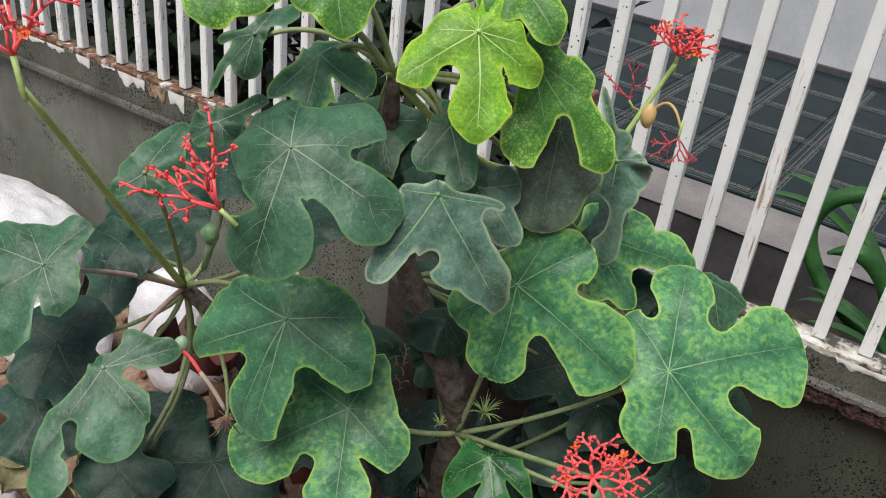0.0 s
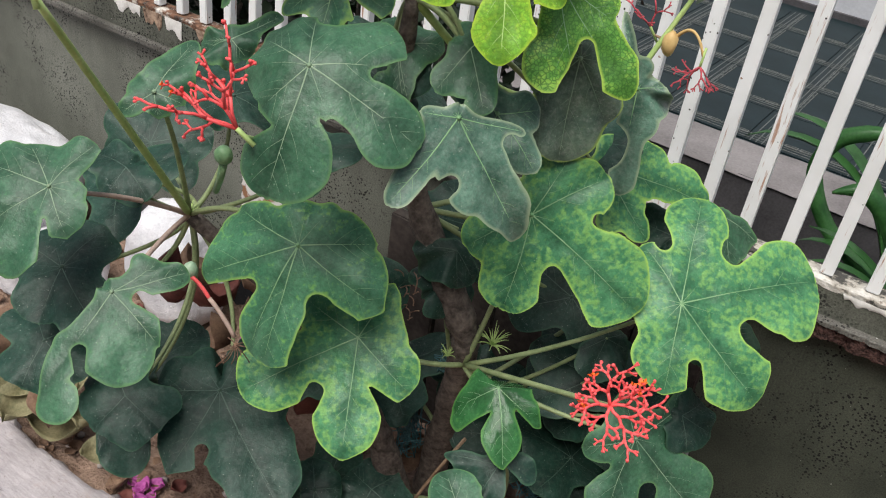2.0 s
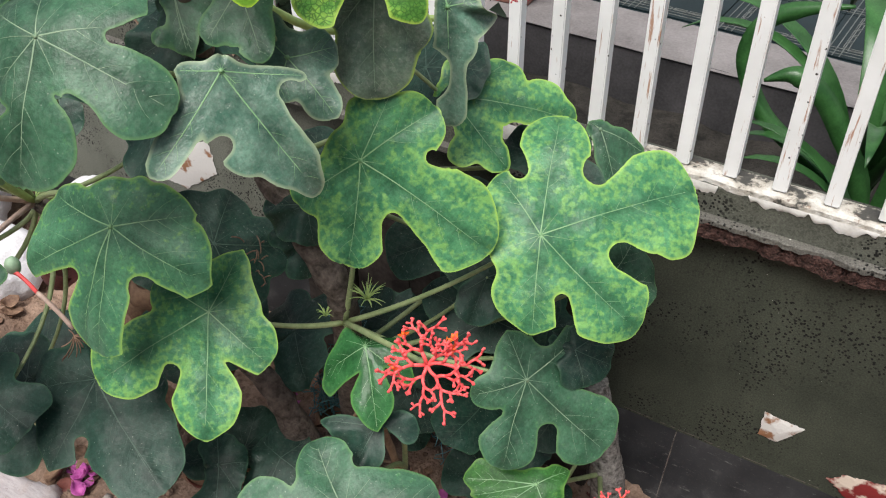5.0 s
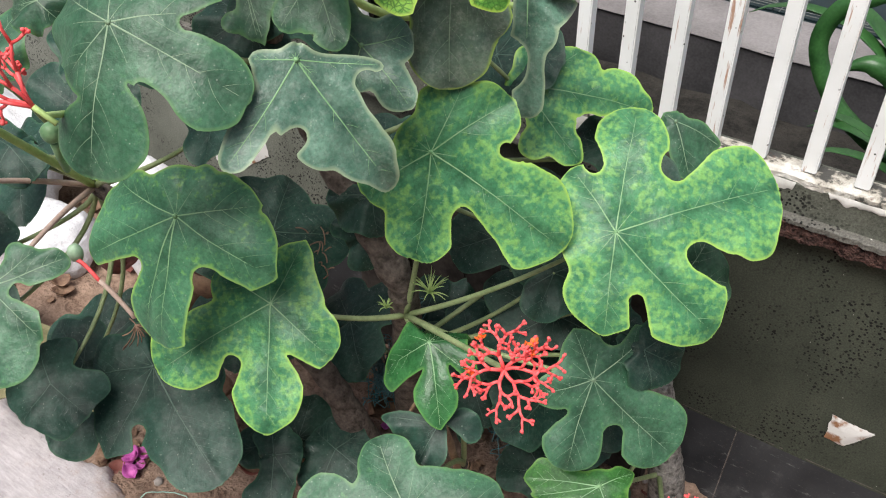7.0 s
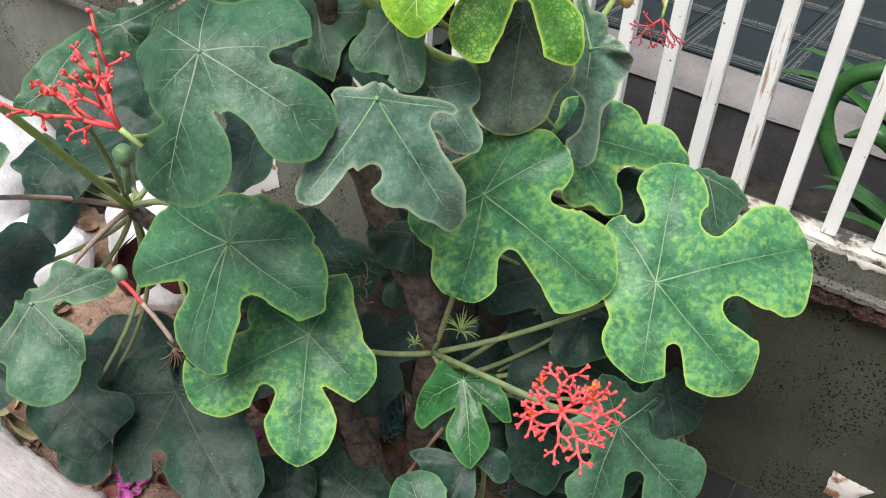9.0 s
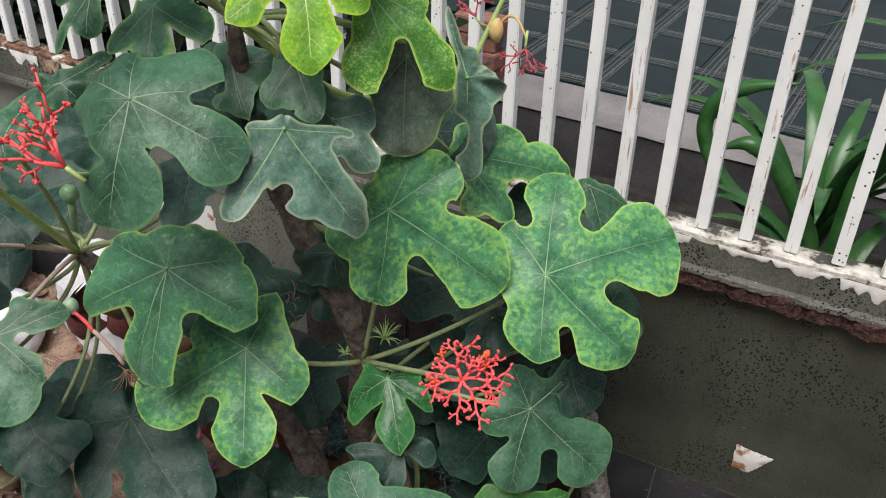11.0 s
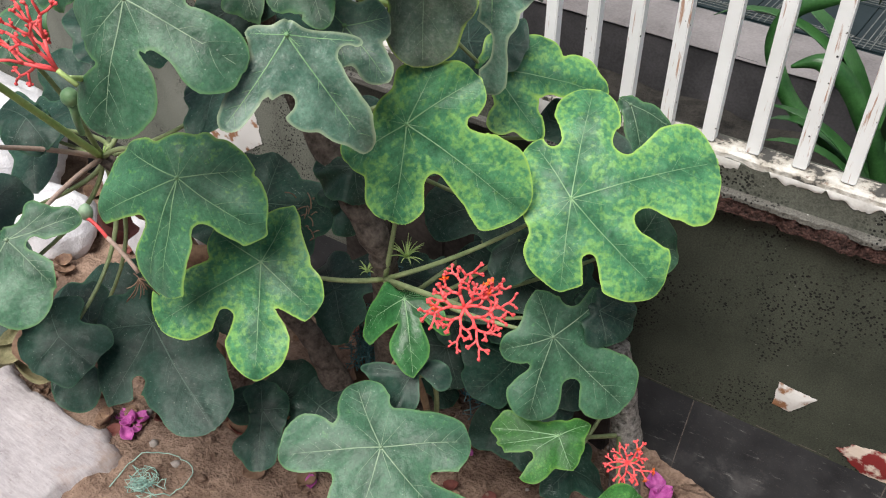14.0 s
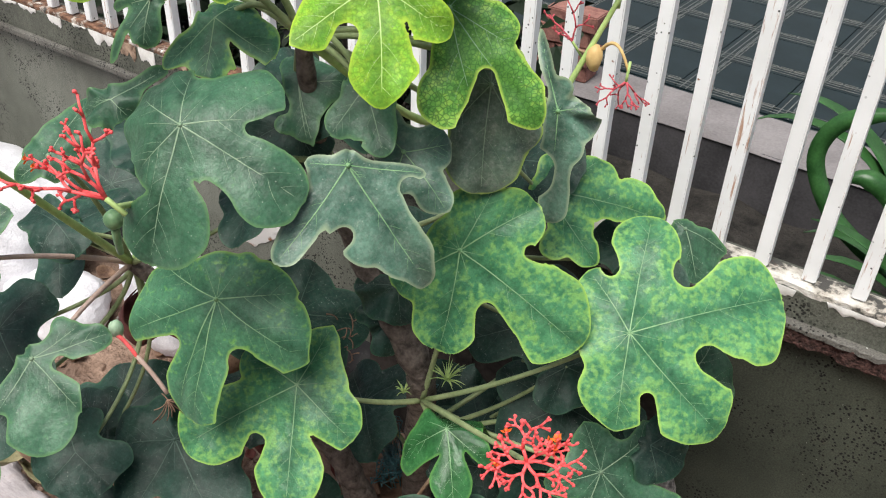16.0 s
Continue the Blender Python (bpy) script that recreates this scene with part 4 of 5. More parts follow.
leaf(DUSTY, (-0.2596, 0.9798, 1.0456), (-72.4, -1, -158.6), [(94, 0.1431, 0.0226, 0.0, 0), (-66, 0.1003, 0.008, 0.0, 1.2), (-166, 0.0339, 0.0104, 0.0, 1.18)], core=0.108, sag=0.008, cuts=[(-0.0021, 0.0612, 33, 0.0339, 1.5)], swells=[(-0.0204, 0.0422, 0.0159), (-0.0005, -0.0271, 0.0112), (-0.0311, 0.0124, 0.0183)], fold=0.012, wave=0.012, node=CROWN)
leaf(DUSTY, (-0.367, 0.829, 1.018), (-38, 27, -116), [(90, 0.083, 0.021, 0.0), (36, 0.049, 0.024, 0.0), (-82, 0.068, 0.028, -0.0), (156, 0.055, 0.026, -0.0)], core=0.5, node=CROWN)
leaf(MIXED, (-0.5469, 0.7335, 1.155), (-28, 35, -97), [(92, 0.0768, 0.0312, 0.0, 0.81), (26, 0.0652, 0.0223, 0.0, 0), (-11, 0.0746, 0.015, 0.0, 0.25), (172, 0.0353, 0.008, 0.0, 0)], core=0.159, sag=0.008, cuts=[(0.012, 0.0268, 74, 0.002, 0.31), (0.0746, 0.0119, 10, 0.002, 1.3)], swells=[(-0.0262, 0.0206, 0.0095)], node=CROWN)
leaf(DARK, (-0.646, 0.7269, 1.1548), (-58, 4, -148), [(77, 0.0532, 0.0124, 0.0, 0), (52, 0.0887, 0.011, 0.0, 1.2), (10, 0.0482, 0.008, 0.0, 0), (-117, 0.0342, 0.008, 0.0, 0)], core=0.178, sag=0.008, cuts=[(0.0293, 0.0369, 87, 0.002, 0.41), (0.0281, 0.0091, 38, 0.002, 0.39)], swells=[(0.0074, 0.0293, 0.0192), (-0.0313, -0.0305, 0.0167)], node=CROWN)
leaf(DARK, (-0.601, 0.627, 1.083), (-15, -40, 151), [(-68, 0.068, 0.0098, 0.0, 0), (89, 0.0354, 0.0214, 0.0, 0), (72, 0.02, 0.008, 0.0, 0), (-150, 0.025, 0.0275, 0.0, 1.2)], core=0.269, sag=0.008, cuts=[(0.0245, -0.0219, 47, 0.002, -0.3)], swells=[], node=(-0.52, 0.85, 0.95), bow=(0, 0.03, -0.03))
leaf(DARK, (-0.6903, 0.5904, 0.9986), (29, 26, -7), [(-97, 0.0495, 0.0132, 0.0, 1.2), (-27, 0.0268, 0.008, 0.0, 0), (115, 0.0845, 0.0207, 0.0, 0.47), (36, 0.0335, 0.0162, 0.0, 1.2)], core=0.314, sag=0.008, cuts=[(0.0269, -0.0436, 39, 0.002, -0.3)], swells=[(-0.0195, -0.0101, 0.0144), (-0.0066, 0.0235, 0.0312)], node=NODE_LEFT)
leaf(DARK, (-0.511, 0.8132, 1.0621), (-28, 30, -98), [(48, 0.0645, 0.0146, 0.0, 0.07), (53, 0.0746, 0.008, 0.0, 1.2), (138, 0.0613, 0.023, 0.0, 0.79), (-151, 0.0415, 0.0292, 0.0, 0)], core=0.165, sag=0.008, cuts=[(0.0011, 0.0576, 156, 0.002, -0.3)], swells=[(0.003, 0.026, 0.0183), (0.0473, 0.0182, 0.0111)], node=CROWN)
leaf(SHADED, (-0.543, 0.831, 0.997), (-19, -36, 159), [(90, 0.066, 0.034, -0.0), (-174, 0.059, 0.034, -0.0), (21, 0.052, 0.031, 0.0)], core=0.6, node=CROWN)
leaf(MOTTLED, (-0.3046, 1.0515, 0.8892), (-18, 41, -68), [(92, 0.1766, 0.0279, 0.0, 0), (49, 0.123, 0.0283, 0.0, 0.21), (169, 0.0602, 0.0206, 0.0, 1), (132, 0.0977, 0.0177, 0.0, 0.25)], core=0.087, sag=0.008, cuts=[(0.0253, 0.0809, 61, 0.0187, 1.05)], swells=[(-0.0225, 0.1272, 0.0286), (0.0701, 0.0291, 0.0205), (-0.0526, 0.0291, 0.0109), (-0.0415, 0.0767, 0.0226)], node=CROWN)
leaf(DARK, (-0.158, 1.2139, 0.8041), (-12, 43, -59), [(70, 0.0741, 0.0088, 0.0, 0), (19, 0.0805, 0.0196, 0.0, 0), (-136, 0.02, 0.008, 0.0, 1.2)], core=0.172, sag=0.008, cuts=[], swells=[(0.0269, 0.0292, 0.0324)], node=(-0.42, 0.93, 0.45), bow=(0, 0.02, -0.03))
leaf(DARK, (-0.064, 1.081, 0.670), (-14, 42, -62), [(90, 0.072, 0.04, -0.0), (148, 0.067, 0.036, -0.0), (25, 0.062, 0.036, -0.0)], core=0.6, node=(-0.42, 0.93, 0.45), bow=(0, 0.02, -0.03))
leaf(SHADED, (-0.076, 1.017, 0.579), (-26, 37, -81), [(90, 0.062, 0.031, -0.0), (141, 0.046, 0.031, 0.0), (36, 0.054, 0.031, -0.0)], core=0.6, node=(-0.42, 0.93, 0.45), bow=(0, 0.02, -0.03))
leaf(SHADED, (-0.2157, 1.0107, 0.6494), (-17, -35, 160), [(130, 0.0682, 0.0276, 0.0, 0), (-137, 0.0394, 0.0123, 0.0, 0.25), (-97, 0.0358, 0.008, 0.0, 0), (92, 0.046, 0.01, 0.0, 0)], core=0.211, sag=0.008, cuts=[], swells=[(-0.0326, 0.0009, 0.0263)], node=(-0.42, 0.93, 0.45), bow=(0, 0.02, -0.03))
leaf(SHADED, (-0.4291, 0.8955, 0.7575), (-40, -14, -157), [(16, 0.0627, 0.0155, 0.0, 0), (145, 0.0474, 0.016, 0.0, 0), (117, 0.0536, 0.0234, 0.0, 0), (33, 0.02, 0.008, 0.0, 1.2)], core=0.218, sag=0.008, cuts=[], swells=[(0.0114, 0.0212, 0.0312)], node=(-0.42, 0.93, 0.45), bow=(0, 0.02, -0.03))
leaf(SHADED, (-0.44, 0.89, 0.69), (34, 27, 5), [(90, 0.042, 0.039, 0.0), (161, 0.047, 0.039, -0.0), (-28, 0.043, 0.039, -0.0)], core=0.6, node=(-0.42, 0.93, 0.45), bow=(0, 0.02, -0.03))
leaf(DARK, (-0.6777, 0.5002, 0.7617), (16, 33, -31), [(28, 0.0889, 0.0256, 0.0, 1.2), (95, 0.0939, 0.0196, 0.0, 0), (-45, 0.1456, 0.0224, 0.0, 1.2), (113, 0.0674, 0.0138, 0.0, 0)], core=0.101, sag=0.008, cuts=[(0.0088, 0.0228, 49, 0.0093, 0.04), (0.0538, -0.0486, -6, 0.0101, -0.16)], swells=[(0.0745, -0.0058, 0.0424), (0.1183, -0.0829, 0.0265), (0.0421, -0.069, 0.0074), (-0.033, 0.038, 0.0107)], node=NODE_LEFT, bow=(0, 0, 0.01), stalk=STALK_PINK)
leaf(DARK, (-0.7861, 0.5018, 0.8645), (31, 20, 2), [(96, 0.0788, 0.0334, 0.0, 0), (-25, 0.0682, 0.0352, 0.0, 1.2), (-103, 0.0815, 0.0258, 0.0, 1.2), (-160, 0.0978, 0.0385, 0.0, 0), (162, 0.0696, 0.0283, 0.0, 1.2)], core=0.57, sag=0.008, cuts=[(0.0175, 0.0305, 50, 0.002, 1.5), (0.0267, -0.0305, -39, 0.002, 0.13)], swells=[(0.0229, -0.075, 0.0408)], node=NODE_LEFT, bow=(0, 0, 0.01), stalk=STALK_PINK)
leaf(SHADED, (-0.816, 0.6308, 0.4354), (-26, 1, -152), [(76, 0.1238, 0.0172, 0.0, 1.2), (77, 0.113, 0.0343, 0.0, 1.2), (-43, 0.0995, 0.0309, 0.0, 1.2), (-77, 0.0823, 0.0281, 0.0, 1.2)], core=0.096, sag=0.008, cuts=[], swells=[(0.0265, 0.0021, 0.0367), (-0.0111, 0.1088, 0.0398)], node=NODE_LEFT, bow=(0, 0.05, -0.02), stalk=STALK)
leaf(SHADED, (-0.6587, 0.6546, 0.5028), (-26, -6, -165), [(87, 0.1402, 0.0455, 0.0, 1.2), (145, 0.1999, 0.057, 0.0, 0), (26, 0.0999, 0.0576, 0.0, 0), (146, 0.1787, 0.0657, 0.0, 1.2), (-140, 0.076, 0.0365, 0.0, 0)], core=0.491, sag=0.008, cuts=[(-0.0201, 0.0798, 107, 0.0113, -0.3)], swells=[(0.0394, -0.0343, 0.0284), (-0.0739, -0.0114, 0.032)], node=NODE_LEFT, bow=(0, 0.05, -0.02), stalk=STALK)
leaf(SHADED, (-0.5201, 0.7236, 0.3296), (-26, -0, -154), [(99, 0.101, 0.0305, 0.0, 0.17), (134, 0.0589, 0.008, 0.0, 1.2), (-166, 0.0439, 0.0308, 0.0, 0), (-69, 0.0584, 0.0306, 0.0, 1.2)], core=0.153, sag=0.008, cuts=[(0.0566, 0.0126, -106, 0.002, -0.3)], swells=[(0.0168, 0.0634, 0.019)], node=(-0.5, 0.95, 0.12), bow=(0, 0, -0.02), stalk=TWIG)
leaf(SHADED, (-0.459, 0.796, 0.313), (-14, 22, -98), [(90, 0.073, 0.044, 0.0), (18, 0.079, 0.044, -0.0), (167, 0.053, 0.044, -0.0), (-92, 0.052, 0.039, -0.0)], core=0.6, node=(-0.5, 0.95, 0.12), bow=(0, 0, -0.02), stalk=TWIG)
leaf(FRESH, (-0.0642, 0.9053, 0.4133), (3, -24, 113), [(92, 0.1034, 0.0209, 0.0, 0.59), (134, 0.0874, 0.0404, 0.0, 0), (-149, 0.0544, 0.0204, 0.0, 1.2), (-57, 0.0542, 0.0179, 0.0, 1.2), (107, 0.0961, 0.008, 0.0, 1.2)], core=0.126, sag=0.008, cuts=[(-0.0348, 0.0349, 128, 0.0095, 0.53), (-0.0588, -0.021, 172, 0.002, -0.3)], swells=[(0.015, 0.0786, 0.0112), (-0.0096, -0.0312, 0.0102)], node=(-0.05, 1.13, 0.2), bow=(0, 0, 0))
leaf(SHADED, (-0.2436, 0.7821, 0.5412), (1, 26, -62), [(-94, 0.0766, 0.0085, 0.0, 0), (-25, 0.0551, 0.0285, 0.0, 0.5), (92, 0.0564, 0.0202, 0.0, 0), (-47, 0.02, 0.008, 0.0, 1.2)], core=0.192, sag=0.008, cuts=[(-0.0025, 0.0111, 28, 0.002, 0.37)], swells=[(-0.0148, 0.0273, 0.0104), (0.0035, -0.0457, 0.0168)], node=NODE_BASE, bow=(0, 0.02, 0.02))
leaf(SHADED, (-0.837, 0.535, 0.701), (24, 10, 5), [(90, 0.084, 0.045, -0.0), (-68, 0.083, 0.048, -0.0), (-20, 0.118, 0.043, 0.0), (-177, 0.076, 0.043, 0.0)], core=0.6, node=NODE_LEFT, bow=(0, 0.05, -0.02), stalk=STALK)
leaf(LIME, (-0.570, 0.627, 1.269), (-46, -17, -162), [(90, 0.075, 0.029, 0.0), (150, 0.059, 0.031, 0.0), (-3, 0.058, 0.028, 0.0), (-116, 0.057, 0.028, 0.0)], core=0.5, node=CROWN)
leaf(LIME, (-0.503, 0.706, 1.268), (-47, 9, -138), [(90, 0.075, 0.03, -0.0, 0.9), (42, 0.059, 0.027, -0.0), (131, 0.056, 0.027, 0.0), (-98, 0.066, 0.029, -0.0)], core=0.5, node=CROWN)
leaf(LIME, (-0.366, 0.853, 1.268), (-41, 27, -119), [(90, 0.081, 0.024, 0.0), (17, 0.056, 0.026, -0.0), (164, 0.052, 0.029, -0.0), (-112, 0.069, 0.031, 0.0)], core=0.5, node=CROWN)
leaf(FRESH, (0.088, 0.791, 0.478), (14, -17, 82), [(90, 0.036, 0.032, -0.0), (-15, 0.043, 0.032, 0.0), (-139, 0.039, 0.032, -0.0)], core=0.7, node=(-0.05, 1.13, 0.2), bow=(0, 0, 0))
leaf(SHADED, (-0.843, 0.498, 0.587), (-26, -3, -160), [(90, 0.071, 0.055, 0.0), (156, 0.082, 0.055, 0.0), (-41, 0.083, 0.053, 0.0), (-127, 0.055, 0.045, 0.0)], core=0.5, node=NODE_LEFT, bow=(0, 0.05, -0.02), stalk=STALK)
leaf(SHADED, (-0.843, 0.656, 0.809), (11, -24, 92), [(90, 0.062, 0.032, 0.0), (-109, 0.06, 0.032, 0.0), (-170, 0.048, 0.03, 0.0)], core=0.5, node=NODE_LEFT, bow=(0, 0.05, -0.02), stalk=STALK)
leaf(SHADED, (-0.728, 0.539, 0.528), (-24, -11, -177), [(90, 0.062, 0.054, 0.0), (177, 0.075, 0.054, 0.0), (-27, 0.067, 0.049, 0.0)], core=0.5, node=NODE_LEFT, bow=(0, 0.05, -0.02), stalk=STALK)
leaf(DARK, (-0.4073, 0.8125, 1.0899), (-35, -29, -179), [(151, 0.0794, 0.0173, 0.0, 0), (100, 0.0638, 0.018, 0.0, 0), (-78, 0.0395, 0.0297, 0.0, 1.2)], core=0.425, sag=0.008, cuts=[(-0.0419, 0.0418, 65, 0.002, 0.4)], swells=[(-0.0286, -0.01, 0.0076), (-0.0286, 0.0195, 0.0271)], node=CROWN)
leaf(SHADED, (-0.511, 0.830, 1.061), (-40, 2, -139), [(90, 0.069, 0.035, -0.0), (160, 0.042, 0.032, -0.0), (-118, 0.034, 0.03, -0.0), (-30, 0.033, 0.03, -0.0)], core=0.6, node=CROWN)

# leaves added inside the bush to fill its gaps, shade put into their colour
rng = random.Random(31)


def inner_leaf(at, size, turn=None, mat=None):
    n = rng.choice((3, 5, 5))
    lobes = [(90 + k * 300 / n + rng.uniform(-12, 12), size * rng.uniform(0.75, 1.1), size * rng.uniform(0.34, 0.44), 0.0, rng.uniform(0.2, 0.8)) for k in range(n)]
    leaf(mat or SHADED, at, turn or (rng.uniform(-45, -5), rng.uniform(0, 35), rng.uniform(-160, -60)), lobes, core=rng.uniform(0.45, 0.6), wave=0.006, node=min((CROWN, NODE_LEFT, Vector((-0.45, 0.955, 0.35)), Vector((-0.5, 0.89, 0.8)), Vector((-0.6, 0.83, 0.5)), Vector((-0.42, 0.93, 0.2)), Vector((-0.07, 1.14, 0.33))), key=lambda q: (q - Vector(at)).length), bow=(0, 0.02, -0.02))


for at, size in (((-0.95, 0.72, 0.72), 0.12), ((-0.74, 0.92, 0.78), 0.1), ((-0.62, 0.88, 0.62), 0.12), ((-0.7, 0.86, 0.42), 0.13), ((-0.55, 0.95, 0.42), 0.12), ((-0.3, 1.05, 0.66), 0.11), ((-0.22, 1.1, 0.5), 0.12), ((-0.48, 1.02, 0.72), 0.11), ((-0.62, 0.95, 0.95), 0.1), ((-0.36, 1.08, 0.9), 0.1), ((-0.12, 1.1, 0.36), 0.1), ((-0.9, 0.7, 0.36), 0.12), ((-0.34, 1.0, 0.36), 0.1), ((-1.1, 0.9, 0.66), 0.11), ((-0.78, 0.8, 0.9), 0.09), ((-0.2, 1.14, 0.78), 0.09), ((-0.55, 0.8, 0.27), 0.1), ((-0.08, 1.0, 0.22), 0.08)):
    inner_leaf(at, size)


# more leaves added low down to keep light off soil and planks
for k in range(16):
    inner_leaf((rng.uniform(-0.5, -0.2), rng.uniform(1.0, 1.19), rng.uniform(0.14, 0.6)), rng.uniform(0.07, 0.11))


# trunk and limbs
def limb(name, pts, radii, mat, label="", knob=0.0, sides=12):
    """A limb through pts, smoothed, with leaf scars as uneven swellings."""
    fine, rr = [], []
    pts = [Vector(p) for p in pts]
    for i in range(len(pts) - 1):
        p0, p1, p2, p3 = pts[max(i - 1, 0)], pts[i], pts[i + 1], pts[min(i + 2, len(pts) - 1)]
        for k in range(8):
            t = k / 8
            fine.append(0.5 * (2 * p1 + (p2 - p0) * t + (2 * p0 - 5 * p1 + 4 * p2 - p3) * t * t + (3 * p1 - p0 - 3 * p2 + p3) * t ** 3))
            rr.append((radii[i] + (radii[i + 1] - radii[i]) * t) * (1 + knob * noise.noise(Vector((len(fine) * 0.9, radii[0] * 900, 0)))))
    fine.append(pts[-1])
    rr.append(radii[-1])
    bm = bmesh.new()
    tube(bm, fine, rr, sides)
    return part(name, bm, mat, plant, label)


limb("trunk", [(-0.46, 0.99, 0.0), (-0.44, 0.96, 0.3), (-0.40, 0.915, 0.56), (-0.405, 0.9, 0.64), (-0.50, 0.893, 0.8), (-0.52, 0.85, 0.96), CROWN], [0.034, 0.027, 0.02, 0.021, 0.019, 0.014, 0.008], BARK, "knobbly grey-brown trunk", 0.35)
limb("trunk", [(-0.42, 0.95, 0.0), (-0.46, 0.86, 0.28), (-0.52, 0.84, 0.43), (-0.68, 0.82, 0.56), NODE_LEFT], [0.032, 0.025, 0.02, 0.015, 0.011], BARK, "knobbly bent side trunk", 0.35)
limb("trunk", [(-0.01, 1.14, -0.08), (-0.036, 1.14, 0.16), (-0.055, 1.14, 0.27), (-0.085, 1.14, 0.4)], [0.032, 0.03, 0.025, 0.021], STUMP, "short cut grey stump", 0.25)
limb("limb", [(-0.42, 0.95, 0.1), (-0.33, 0.9, 0.24), NODE_BASE], [0.014, 0.011, 0.008], BARK)
limb("limb", [(-0.26, 0.86, 0.3), (-0.265, 0.83, 0.45), (-0.27, 0.8, 0.55)], [0.006, 0.006, 0.005], TWIG, "brown woody shoot", 0.2)


# flower heads
def coral_tree(bm, tips, r, p, d, length, rad, level, flat):
    """A forking coral-like branch: it goes on a little bent and throws off a shorter side branch."""
    side = d.cross(Vector((r.uniform(-1, 1), r.uniform(-1, 1), r.uniform(-1, 1)))).normalized()
    q = p + d * length
    tube(bm, [p, p.lerp(q, 0.5) + side * length * 0.07, q], [rad, rad * 0.88, rad * 0.92], 6)
    if level <= 0:
        for k in range(r.choice((2, 3, 3))):
            e = (d + Vector((r.uniform(-1, 1), r.uniform(-1, 1), r.uniform(-1, 1))) * 0.75 - flat * 0.4).normalized()
            t = q + e * r.uniform(0.0035, 0.006)
            tube(bm, [q, q.lerp(t, 0.6), t], [rad * 0.7, rad * 0.7, rad * 0.9], 5)
            blob(bm, t, rad * r.uniform(1.0, 1.4), r.random() * 9, 0.15, level=1)
            tips.append((t, e))
        return
    x = d.cross(flat if flat.length > 0.05 and abs(d.dot(flat.normalized())) < 0.95 else Vector((0.3, 0.8, 0.5))).normalized()
    y = d.cross(x)
    a = r.choice((0, math.pi)) + r.uniform(-0.7, 0.7)
    out = x * math.cos(a) + y * math.sin(a)
    for turn, keep, down in ((r.uniform(-0.55, -0.2), r.uniform(0.75, 0.95), 1), (r.uniform(0.85, 1.5), r.uniform(0.5, 0.75), r.choice((1, 2)))):
        nd = (d + out * turn - flat * d.dot(flat) * 0.3).normalized()
        coral_tree(bm, tips, r, q, nd, length * keep, rad * 0.9, level - down, flat)


def flower_head(base, ahead, seg, seed, mat=CORAL, open_flowers=3, levels=4, first=4, neck=0.012, first_spread=1.1, stem_to=None, stem_mat=STEM_GREEN, flat=0.25, bow=(0, 0, 0.0), thick=1.0, stalk_r=0.0045):
    r = random.Random(seed)
    base, ahead = Vector(base), Vector(ahead).normalized()
    bm, tips = bmesh.new(), []

    x = ahead.cross(Vector((0.3, 0.8, 0.5))).normalized()
    y = ahead.cross(x)
    q = base + ahead * neck
    green = bmesh.new()
    tube(green, [base - ahead * 0.012, base.lerp(q, 0.5), q], [0.0032 * thick] * 3, 7)
    part("flower_neck", green, STEM_GREEN, plant)
    start = r.uniform(0, 6.28)
    for k in range(first):
        a = start + 2 * math.pi * k / first + r.uniform(-0.3, 0.3)
        d = (ahead * (1.0 - flat) + (x * math.cos(a) + y * math.sin(a)) * first_spread * r.uniform(0.75, 1.2)).normalized()
        coral_tree(bm, tips, r, q, d, seg * r.uniform(0.8, 1.25), 0.0023 * thick, levels, ahead * flat)
    head = part("flower_head", bm, mat, plant, "branching coral red flower cluster" if mat is CORAL else "faded red flower cluster")
    r.shuffle(tips)
    for q, d in tips[:open_flowers]:
        fm = bmesh.new()
        x = d.cross(Vector((0.2, 0.5, 0.8))).normalized()
        y = d.cross(x)
        for k in range(5):
            a = 2 * math.pi * k / 5
            o = x * math.cos(a) + y * math.sin(a)
            t = o.cross(d)
            v = [fm.verts.new(q + w) for w in (o * 0.0012, o * 0.004 + t * 0.0024 + d * 0.002, o * 0.0066 + d * 0.003, o * 0.004 - t * 0.0024 + d * 0.002)]
            fm.faces.new(v)
        blob(fm, q + d * 0.003, 0.0016, 1.0, 0.1, level=1)
        part("open_flower", fm, PETAL, head, "tiny open orange flower")
    if stem_to is not None:
        sm = bmesh.new()
        tube(sm, arc(stem_to, base, bow, 14), [stalk_r * (1 - 0.33 * i / 14) for i in range(15)], 8)
        part("flower_stalk", sm, stem_mat, plant)
    return head


flower_head((-0.1, 0.70, 0.81), (0.35, -0.6, 0.62), 0.0142, 5, open_flowers=6, levels=4, first=6, first_spread=1.3, stem_to=NODE_LOW, stem_mat=STALK, flat=0.35, thick=0.95, neck=0.006)
flower_head((-0.493, 0.544, 1.033), (-0.7, -0.25, 0.55), 0.028, 17, open_flowers=2, levels=3, first=5, first_spread=0.65, neck=0.012, thick=0.9, stem_to=(-0.552, 0.624, 0.977), flat=0.0)
flower_head((-0.625, 0.415, 1.165), (-0.25, 0.05, 0.6), 0.027, 8, open_flowers=2, levels=3, first=4, neck=0.03, first_spread=0.8, stem_to=NODE_LEFT, flat=0.0, thick=0.95, stalk_r=0.0058)
flower_head((-0.25, 1.08, 1.155), (0.1, -0.1, 1.0), 0.017, 21, open_flowers=4, levels=3, first=7, first_spread=1.0, stem_to=(-0.30, 1.03, 1.0), flat=0.0, thick=0.85)
